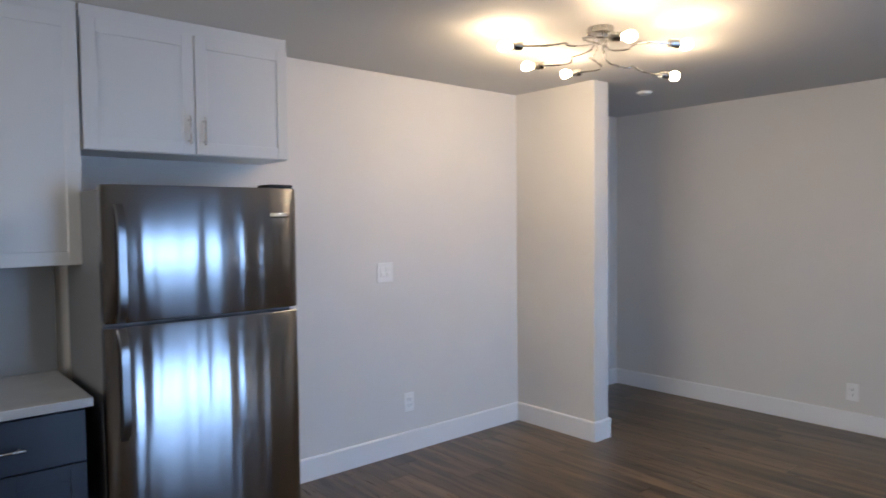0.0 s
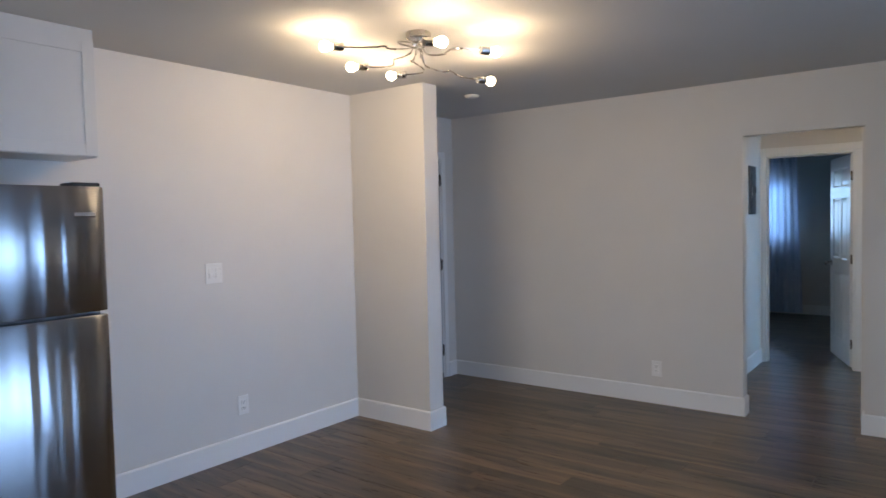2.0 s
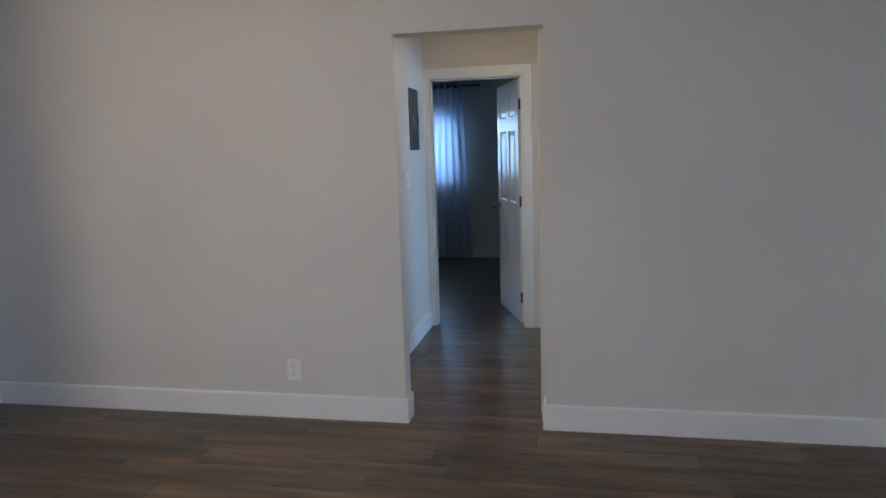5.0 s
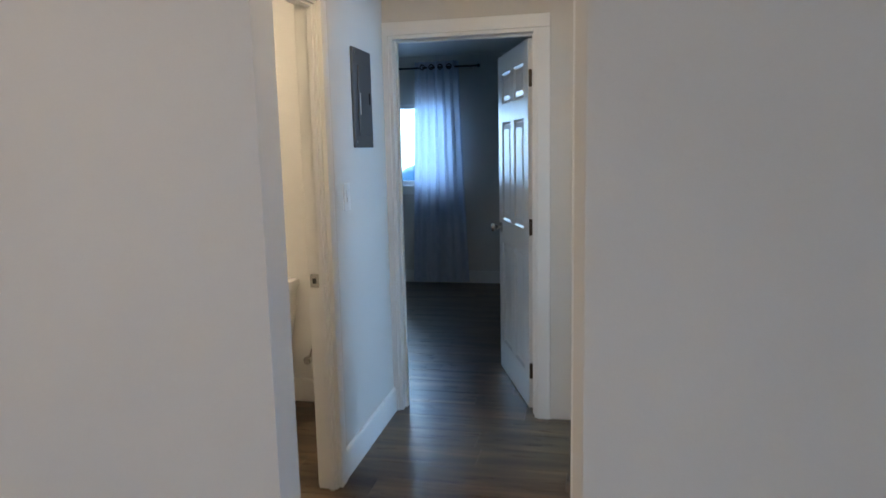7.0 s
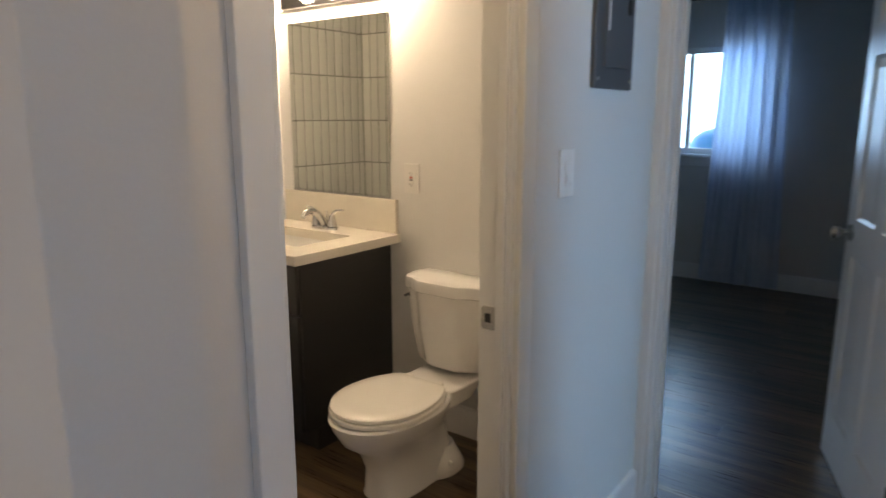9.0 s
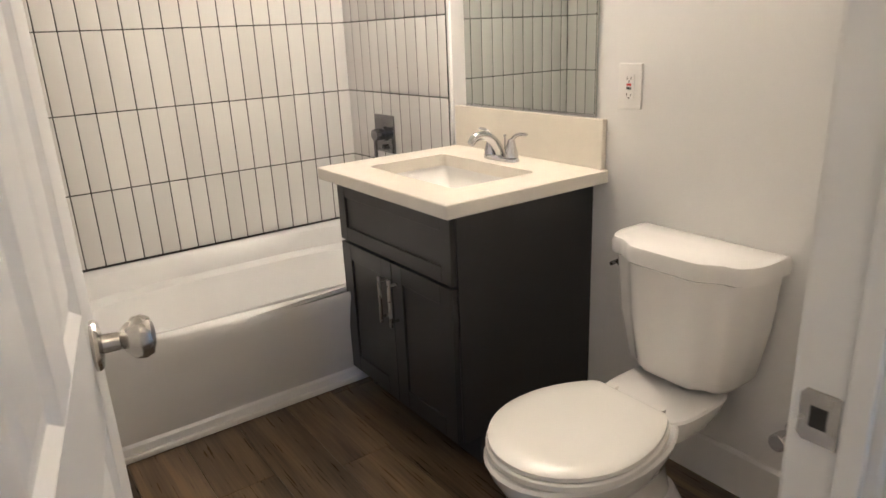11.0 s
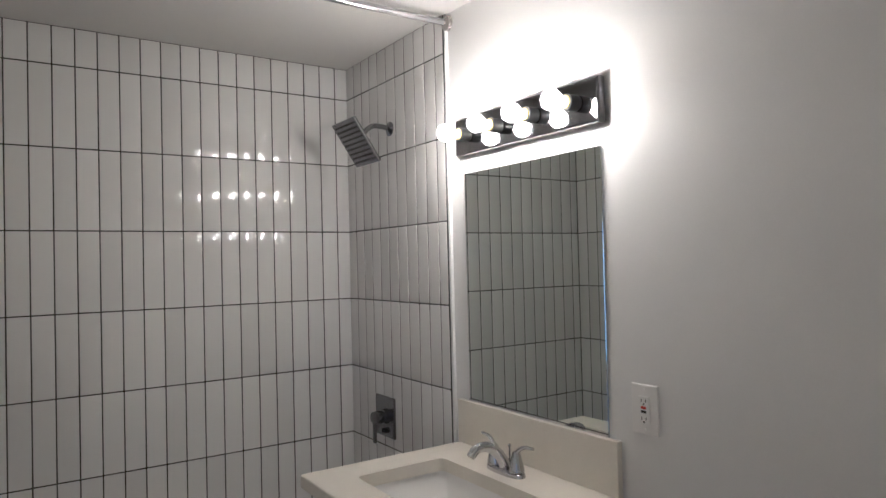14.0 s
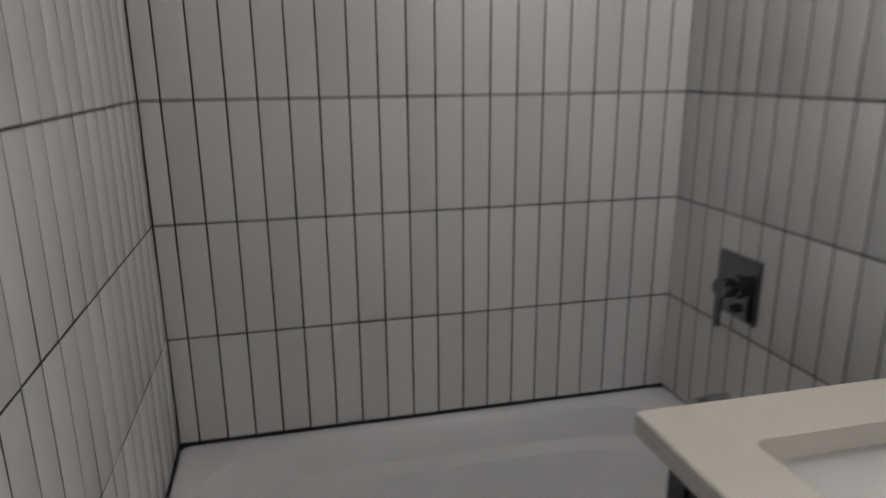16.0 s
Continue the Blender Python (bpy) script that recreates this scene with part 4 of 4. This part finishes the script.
def vanity_top():
    x0, x1, y0, y1, z0, z1 = 6.527, XM - 0.002, 2.142, 2.893, 0.827, 0.868
    a0, a1, b0, b1 = 6.655, 6.968, 2.278, 2.765
    th = thing("vanity_counter", (6.8, 2.5, z0), "cream quartz vanity top with backsplash and undermount basin", "vanity top")

    def rect(p0, p1, q0, q1, r, z, n=5):
        out = []
        for cx, cy, s in ((p1 - r, q1 - r, 0), (p0 + r, q1 - r, 90), (p0 + r, q0 + r, 180), (p1 - r, q0 + r, 270)):
            for k in range(n + 1):
                a = radians(s + 90 * k / n)
                out.append((cx + r * math.cos(a), cy + r * math.sin(a), z))
        return out

    o = 0.003
    rings = [rect(a0, a1, b0, b1, 0.02, z0), rect(x0 + o, x1, y0 + o, y1 - o, 0.004, z0), rect(x0, x1, y0, y1, 0.006, z0 + o), rect(x0, x1, y0, y1, 0.006, z1 - o),
             rect(x0 + o, x1, y0 + o, y1 - o, 0.006, z1), rect(a0, a1, b0, b1, 0.02, z1), rect(a0, a1, b0, b1, 0.02, z0)]
    bm = loft(rings, caps=False)
    bmesh.ops.remove_doubles(bm, verts=bm.verts, dist=0.0001)
    part("slab", bm, QUARTZ, th)
    part("backsplash", box((XM - 0.022, y0 + 0.014, z1 + 0.0005), (XM - 0.002, y1 - 0.002, 1.02), 0.002), QUARTZ, th)
    cx, cy = (a0 + a1) / 2, (b0 + b1) / 2
    rings = [rect(a0 - 0.006, a1 + 0.006, b0 - 0.006, b1 + 0.006, 0.025, z0 - 0.001), rect(a0 - 0.004, a1 + 0.004, b0 - 0.004, b1 + 0.004, 0.03, z0 - 0.02),
             rect(a0 + 0.05, a1 - 0.04, b0 + 0.08, b1 - 0.08, 0.02, z0 - 0.11), rect(cx - 0.03, cx + 0.03, cy - 0.03, cy + 0.03, 0.025, z0 - 0.135)]
    bm = loft(rings, caps=False)
    bm.verts.ensure_lookup_table()
    bm.faces.new(bm.verts[-24:])
    basin = part("basin", bm, PORCELAIN, th, "white porcelain undermount basin", True)
    part("drain", lathe([(0.022, 0), (0.022, 0.003), (0.012, 0.005)], (cx, cy, z0 - 0.1345)), CHROME, basin, "", True)


vanity_top()


def faucet():
    x, y, z = 7.035, 2.52, 0.8685
    th = thing("faucet", (x, y, z), "chrome two-handle centerset basin faucet", "faucet")
    bm = loft([oval(x, y, z, 0.028, 0.082, 32, 2.6), oval(x, y, z + 0.010, 0.027, 0.080, 32, 2.6), oval(x, y, z + 0.016, 0.020, 0.070, 32, 2.6)])
    part("base", bm, CHROME, th, "", True)
    part("spout", tube([(x, y, z + 0.012), (x - 0.012, y, z + 0.045), (x - 0.055, y, z + 0.088), (x - 0.108, y, z + 0.092), (x - 0.13, y, z + 0.068)], 0.019, n=16, taper=0.0125), CHROME, th, "", True)
    for s in (-1, 1):
        hd = part("handle", lathe([(0.024, 0), (0.023, 0.01), (0.017, 0.035), (0.013, 0.052), (0.010, 0.06)], (x, y + s * 0.052, z + 0.014)), CHROME, th, "", True)
        part("lever", tube([(x, y + s * 0.052, z + 0.068), (x + 0.004, y + s * 0.078, z + 0.092), (x + 0.006, y + s * 0.122, z + 0.094)], 0.0085, n=10, taper=0.0045), CHROME, hd, "", True)
    part("lift_rod", rod((x + 0.018, y, z + 0.012), (x + 0.018, y, z + 0.075), 0.0028), CHROME, th)
    part("lift_knob", lathe([(0.004, 0), (0.006, 0.004), (0.003, 0.009)], (x + 0.018, y, z + 0.074)), CHROME, th, "", True)


faucet()


def toilet():
    cy, zr = 1.765, 0.335
    th = thing("toilet", (6.780, cy, 0), "white two-piece toilet with the lid closed", "toilet")
    spec = ((0.0, 6.745, 0.222, 0.104, 3.0), (0.012, 6.745, 0.224, 0.106, 3.0), (0.03, 6.743, 0.218, 0.102, 2.8), (0.12, 6.728, 0.208, 0.098, 2.5), (0.20, 6.695, 0.217, 0.112, 2.3),
            (0.25, 6.655, 0.245, 0.145, 2.2), (0.31, 6.640, 0.262, 0.178, 2.15), (zr, 6.637, 0.268, 0.186, 2.1), (zr + 0.008, 6.637, 0.262, 0.18, 2.1))
    part("bowl", loft([oval(cx, cy, z, rx, ry, 40, p) for z, cx, rx, ry, p in spec]), PORCELAIN, th, "", True)
    part("deck", loft([oval(6.950, cy, 0.26, 0.13, 0.10, 32, 3.5), oval(6.950, cy, 0.31, 0.145, 0.125, 32, 3.5), oval(6.950, cy, zr + 0.006, 0.15, 0.135, 32, 3.5), oval(6.950, cy, zr + 0.012, 0.144, 0.13, 32, 3.5)]), PORCELAIN, th, "", True)

    cx, LB = 6.60, 0.215

    def lid_ring(z, grow):
        out = []
        for i in range(48):
            a = 2 * math.pi * i / 48
            c, s = math.cos(a), math.sin(a)
            px = cx + (0.215 + grow) * c
            py = cy + (0.185 + grow) * s
            if c > 0.0:
                u = min(c / 0.75, 1.0)
                px = cx + (LB + grow) * u
                hw = 0.185 + grow - 0.072 * u ** 2.2
                py = cy + (hw * math.copysign(1.0, s) if c <= 0.75 else (0.113 + grow) * s / 0.6614)
            out.append((px, py, z))
        return out

    part("seat", loft([lid_ring(zr + 0.010, 0.0), lid_ring(zr + 0.013, 0.004), lid_ring(zr + 0.026, 0.004), lid_ring(zr + 0.030, 0.0)]), SEATW, th, "", True)
    part("lid", loft([lid_ring(zr + 0.032, -0.004), lid_ring(zr + 0.035, 0.0), lid_ring(zr + 0.044, -0.001), lid_ring(zr + 0.050, -0.012), lid_ring(zr + 0.052, -0.05)]), SEATW, th, "", True)
    for s in (-1, 1):
        part("hinge_cap", rod((6.830, cy + s * 0.075, zr + 0.012), (6.830, cy + s * 0.075, zr + 0.04), 0.016), SEATW, th, "", True)

    def tank_ring(z, w, d0, grow=0.0):
        """Back flat on the wall, front in a serpentine bow with rounded ends."""
        cy = 1.780
        xb = XM - 0.015 + grow * 0.5
        pts = []
        for k in range(33):
            v = -math.cos(math.pi * k / 32)
            yy = cy + (w + grow) * v
            e = abs(v)
            ease = min(max((e - 0.42) / 0.30, 0.0), 1.0)
            ease = ease * ease * (3 - 2 * ease)
            end = 1 - max(e - 0.78, 0.0) / 0.22
            dd = d0 * (1.0 - 0.17 * ease) * (0.45 + 0.55 * math.sqrt(max(1 - (1 - end) ** 2, 0.0)))
            pts.append((xb - dd - grow - 0.008 * (1 - e * e), yy, z))
        return pts + [(xb, cy + w + grow, z), (xb, cy - w - grow, z)]

    part("tank", loft([tank_ring(0.365, 0.150, 0.150), tank_ring(0.385, 0.165, 0.165), tank_ring(0.53, 0.193, 0.182), tank_ring(0.683, 0.206, 0.192)]), PORCELAIN, th, "", True)
    part("tank_lid", loft([tank_ring(0.684, 0.206, 0.192, 0.002), tank_ring(0.689, 0.206, 0.192, 0.014), tank_ring(0.722, 0.206, 0.192, 0.016), tank_ring(0.733, 0.206, 0.192, 0.010), tank_ring(0.737, 0.206, 0.192, -0.012)]), PORCELAIN, th, "", True)
    lv = part("flush_lever", lathe([(0.016, 0), (0.016, 0.006), (0.010, 0.012)], (7.02, cy + 0.213, 0.645), (0, 1, 0)), CHROME, th, "chrome flush lever", True)
    part("lever_arm", tube([(7.02, cy + 0.222, 0.645), (7.01, cy + 0.225, 0.644), (6.985, cy + 0.224, 0.642)], 0.006, n=8), DARKCHROME, lv, "", True)
    part("rear_foot", loft([oval(6.865, cy, z, rx, ry, 36, 2.6) for z, rx, ry in ((0.0, 0.115, 0.135), (0.02, 0.115, 0.136), (0.05, 0.10, 0.122), (0.10, 0.08, 0.09))]), PORCELAIN, th, "", True)
    for s in (-1, 1):
        part("bolt_cap", lathe([(0.014, 0), (0.013, 0.010), (0.006, 0.016)], (6.840, cy + s * 0.116, 0.040)), PORCELAIN, th, "", True)


toilet()
mr = thing("mirror", (XM, 2.46, 1.02), "frameless rectangular wall mirror above the vanity", "mirror")
part("glass", box((XM - 0.008, 2.197, 1.029), (XM - 0.002, 2.838, 1.82), 0.0015, seg=1), MIRROR, mr)
part("edge_strip", box((XM - 0.010, 2.197, 1.0212), (XM - 0.002, 2.838, 1.0285)), CHROME, mr)


def vanity_light():
    y0, y1, z0, z1 = 2.178, 2.858, 1.88, 2.01
    th = thing("vanity_light", (XM, (y0 + y1) / 2, z0), "four-bulb chrome vanity light bar with black sockets above the mirror", "wall light")
    part("plate", box((XM - 0.03, y0, z0), (XM - 0.001, y1, z1), 0.008), VCHROME, th, "dark polished chrome back plate")
    for k in range(4):
        y = y0 + 0.083 + k * (y1 - y0 - 0.166) / 3
        z = (z0 + z1) / 2
        sk = part("socket", lathe([(0.021, 0), (0.0235, 0.003), (0.0235, 0.040), (0.0215, 0.042)], (XM - 0.0302, y, z), (-1, 0, 0)), BLACK, th, "black lamp socket", True)
        part("collar", lathe([(0.018, 0.0), (0.018, 0.004), (0.0145, 0.006)], (XM - 0.0725, y, z), (-1, 0, 0)), BRASS, sk, "yellow brass collar", True)
        gl = part("bulb", lathe([(0.012, 0.0), (0.014, 0.010), (0.026, 0.030), (0.0305, 0.046), (0.027, 0.062), (0.016, 0.073), (0.004, 0.077)], (XM - 0.079, y, z), (-1, 0, 0)), BATHBULB, sk, "lit clear globe bulb", True)
        gl.visible_shadow = False
        bulb_light("vanity_bulb_light", (XM - 0.125, y, z), BATHWATTS, VANITY, 0.028)


VCHROME = material("smoked_chrome", (0.30, 0.30, 0.31), 0.08, 1.0, 0.02, 8)
BATHWATTS = 2.5
vanity_light()


def shower():
    th = thing("overhead_shower", (XM, 3.345, 1.95), "square chrome rain shower on a bent wall arm", "shower")
    part("flange", lathe([(0.03, 0), (0.03, 0.004), (0.018, 0.010), (0.012, 0.014)], (XM - 0.0165, 3.345, 2.07), (-1, 0, 0)), DARKCHROME, th, "", True)
    part("arm", tube([(XM - 0.005, 3.345, 2.07), (XM - 0.09, 3.345, 2.08), (XM - 0.125, 3.345, 2.06), (XM - 0.15, 3.345, 2.025)], 0.0105, n=12), DARKCHROME, th, "", True)
    c = Vector((XM - 0.175, 3.345, 2.0))
    m = Matrix.Translation(c) @ Euler((0, radians(56), 0)).to_matrix().to_4x4()
    bm = box((-0.10, -0.10, -0.007), (0.10, 0.10, 0.007), 0.004)
    bm.transform(m)
    hd = part("head", bm, DARKCHROME, th)
    bm = lathe([(0.028, 0.0065), (0.022, 0.02), (0.014, 0.035)], (0, 0, 0))
    bm.transform(m)
    part("swivel", bm, DARKCHROME, th, "", True)
    bm = bmesh.new()
    for i in range(9):
        for j in range(9):
            q = bmesh.ops.create_cone(bm, cap_ends=True, segments=6, radius1=0.0052, radius2=0.004, depth=0.003, matrix=Matrix.Translation((-0.08 + i * 0.02, -0.08 + j * 0.02, -0.0085)))
    bm.transform(m)
    part("nozzles", bm, BLACK, hd, "black rubber nozzles")


shower()


def valve():
    y, z = 3.43, 0.862
    th = thing("shower_valve", (XM, y, z), "square chrome shower valve trim with a lever handle", "shower valve")
    part("plate", box((XM - 0.0255, y - 0.08, z - 0.085), (XM - 0.0155, y + 0.08, z + 0.085), 0.003), DARKCHROME, th)
    part("hub", lathe([(0.032, 0), (0.032, 0.012), (0.026, 0.014), (0.026, 0.055), (0.022, 0.058)], (XM - 0.025, y, z), (-1, 0, 0)), DARKCHROME, th, "", True)
    part("lever", box((XM - 0.081, y - 0.009, z - 0.105), (XM - 0.069, y + 0.009, z + 0.010), 0.003), DARKCHROME, th)
    part("diverter", lathe([(0.012, 0), (0.012, 0.018), (0.009, 0.02)], (XM - 0.025, y, z - 0.06), (-1, 0, 0)), DARKCHROME, th, "", True)


valve()
sp = thing("tub_spout", (XM, 3.43, 0.53), "chrome tub filler spout above the rim", "tub spout")
part("spout", tube([(XM - 0.001, 3.43, 0.535), (XM - 0.08, 3.43, 0.535), (XM - 0.125, 3.43, 0.525), (XM - 0.135, 3.43, 0.50)], 0.022, n=14, taper=0.019), CHROME, sp, "", True)
sr = thing("shower_rod", (XM, 2.93, 2.385), "chrome shower curtain rod near the ceiling", "curtain rod")
part("rod", rod((5.55, 2.925, 2.385), (XM - 0.003, 2.925, 2.385), 0.0125), CHROME, sr, "", True)
part("flange", lathe([(0.03, 0), (0.028, 0.012), (0.016, 0.02)], (XM - 0.001, 2.925, 2.385), (-1, 0, 0)), NICKEL, sr, "", True)
part("flange", lathe([(0.03, 0), (0.028, 0.012), (0.016, 0.02)], (5.546, 2.925, 2.385), (1, 0, 0)), NICKEL, sr, "", True)


def paper_holder():
    y, z = 1.50, 0.275
    th = thing("paper_holder", (XM, y, z), "empty chrome toilet paper holder with a swing arm", "paper holder")
    part("post", lathe([(0.026, 0), (0.026, 0.006), (0.018, 0.014), (0.016, 0.05), (0.022, 0.056), (0.024, 0.09), (0.02, 0.096)], (XM - 0.001, y, z), (-1, 0, 0)), CHROME, th, "", True)
    part("arm", tube([(XM - 0.07, y - 0.01, z + 0.012), (XM - 0.07, y - 0.03, z + 0.09), (XM - 0.07, y - 0.052, z + 0.15), (XM - 0.07, y - 0.09, z + 0.175)], 0.006, n=10), CHROME, th, "", True)


paper_holder()
ed = thing("tile_edge_trim", (XM, 2.905, 0.42), "thin white edge strip at the end of the shower tile", "trim", kind="structure")
part("strip", box((XM - 0.0135, 2.926, 0.42), (XM - 0.0005, 2.937, H - 0.001), 0.002), TRIM, ed)


# ---- tiles and floor planks ----
PITCH, ROW, Z0, THICK = 0.0756, 0.308, 0.427, 0.009


def tile_mesh(w, h):
    bm = box((-w / 2, -h / 2, 0.0), (w / 2, h / 2, THICK), 0)
    top = [f for f in bm.faces if f.calc_center_median().z > THICK * 0.9][0]
    bmesh.ops.bevel(bm, geom=list(top.edges), offset=0.0020, segments=3, affect="EDGES", profile=0.5)
    return finish("tile", bm, TILE, True)


fe = thing("tile_edge_trim_foot", (XT, 2.718, 0.0), "thin white edge strip at the end of the shower tile", "trim", kind="structure")
part("strip", box((XT - 0.0212, 2.710, 0.0), (XT + 0.0015, 2.7235, H - 0.001), 0.002), TRIM, fe)
TILES = {}


def lay_tiles(parent, place, run, normal, length, seed):
    """Stacked upright tiles on a wall: place is the lower corner where full tiles begin, run the way they go."""
    rng = random.Random(seed)
    place, run, normal = Vector(place), Vector(run), Vector(normal)
    up = Vector((0, 0, 1))
    k = 0
    while k * PITCH < length - 0.004:
        w = min(PITCH, length - k * PITCH) - 0.0042
        z = Z0
        while z < H - 0.01:
            h = min(ROW, H - z) - 0.0042
            key = (round(w, 3), round(h, 3))
            if key not in TILES:
                TILES[key] = tile_mesh(w, h)
            ob = new("tile", TILES[key])
            ob.parent = parent
            c = place + run * (k * PITCH + w / 2 + 0.0021) + up * (z + h / 2 + 0.0021)
            side = up.cross(normal)
            m = Matrix((side, up, normal)).transposed().to_4x4()
            tilt = Euler((radians(rng.uniform(-0.35, 0.35)), radians(rng.uniform(-0.7, 0.7)), 0)).to_matrix().to_4x4()
            ob.matrix_world = Matrix.Translation(c + normal * 0.002) @ m @ tilt
            z += ROW
        k += 1


def by_name(n):
    return bpy.data.objects[n]


lay_tiles(by_name("wall_tub_back"), (XM, YT + 0.010, 0), (-1, 0, 0), (0, -1, 0), XM - XT - 0.0015, 1)
lay_tiles(by_name("wall_tub_foot"), (XT - 0.010, YT, 0), (0, -1, 0), (1, 0, 0), YT - 2.725, 2)
side_bed = solid("wall_tub_head", box((XM - 0.0153, 2.939, 0.40), (XM - 0.0005, YT + 0.012, H - 0.001)), GROUT, "dark grout bed of the tiled shower wall", "wall")
lay_tiles(side_bed, (XM - 0.0055, YT, 0), (0, -1, 0), (-1, 0, 0), YT - 2.94, 3)

PW, PL = 0.182, 1.22


def plank_box(bm, x0, x1, y0, y1):
    g, d = 0.0004, 0.0010
    lo = [(x0 + g, y0 + g), (x1 - g, y0 + g), (x1 - g, y1 - g), (x0 + g, y1 - g)]
    hi = [(x0 + g + d, y0 + g + d), (x1 - g - d, y0 + g + d), (x1 - g - d, y1 - g - d), (x0 + g + d, y1 - g - d)]
    return loft([[(x, y, -0.008) for x, y in lo], [(x, y, -0.0012) for x, y in lo], [(x, y, 0.0) for x, y in hi]], bm)


FULL = finish("plank", plank_box(bmesh.new(), -PW / 2, PW / 2, -PL / 2, PL / 2), PLANK)
floor = solid("floor", box((-2.6, -3.3, -0.0088), (10.70, 3.95, -0.0082)), DARKGAP, "brown wood-look vinyl plank floor", "floor")
rest = bmesh.new()
rng = random.Random(5)
count = 0
x = -2.6
while x < 10.70:
    x1 = min(x + PW, 10.70)
    mid = (x + x1) / 2
    if mid < XW1:
        ya, yb = -3.3, 3.95 if mid > RX1 else YK
    elif mid < XB1:
        ya, yb = -2.8, 2.92
    else:
        ya, yb = -1.48, 3.9
    y = ya - rng.random() * PL
    while y < yb:
        p, q = max(y, ya), min(y + PL, yb)
        if q - p > 0.02:
            near = 2.2 < mid < 7.3 and p > -1.9
            if near and q - p > PL - 0.001 and x1 - x > PW - 0.001 and count < 295:
                ob = new("plank", FULL)
                ob.parent = floor
                ob.location = (mid, (p + q) / 2, 0)
                count += 1
            else:
                plank_box(rest, x, x1, p, q)
        y += PL
    x = x1
edge = new("cut_planks", finish("cut_planks", rest, PLANK))
edge.parent = floor
tagged(edge, "cut and far vinyl planks of the same floor", kind="stuff")
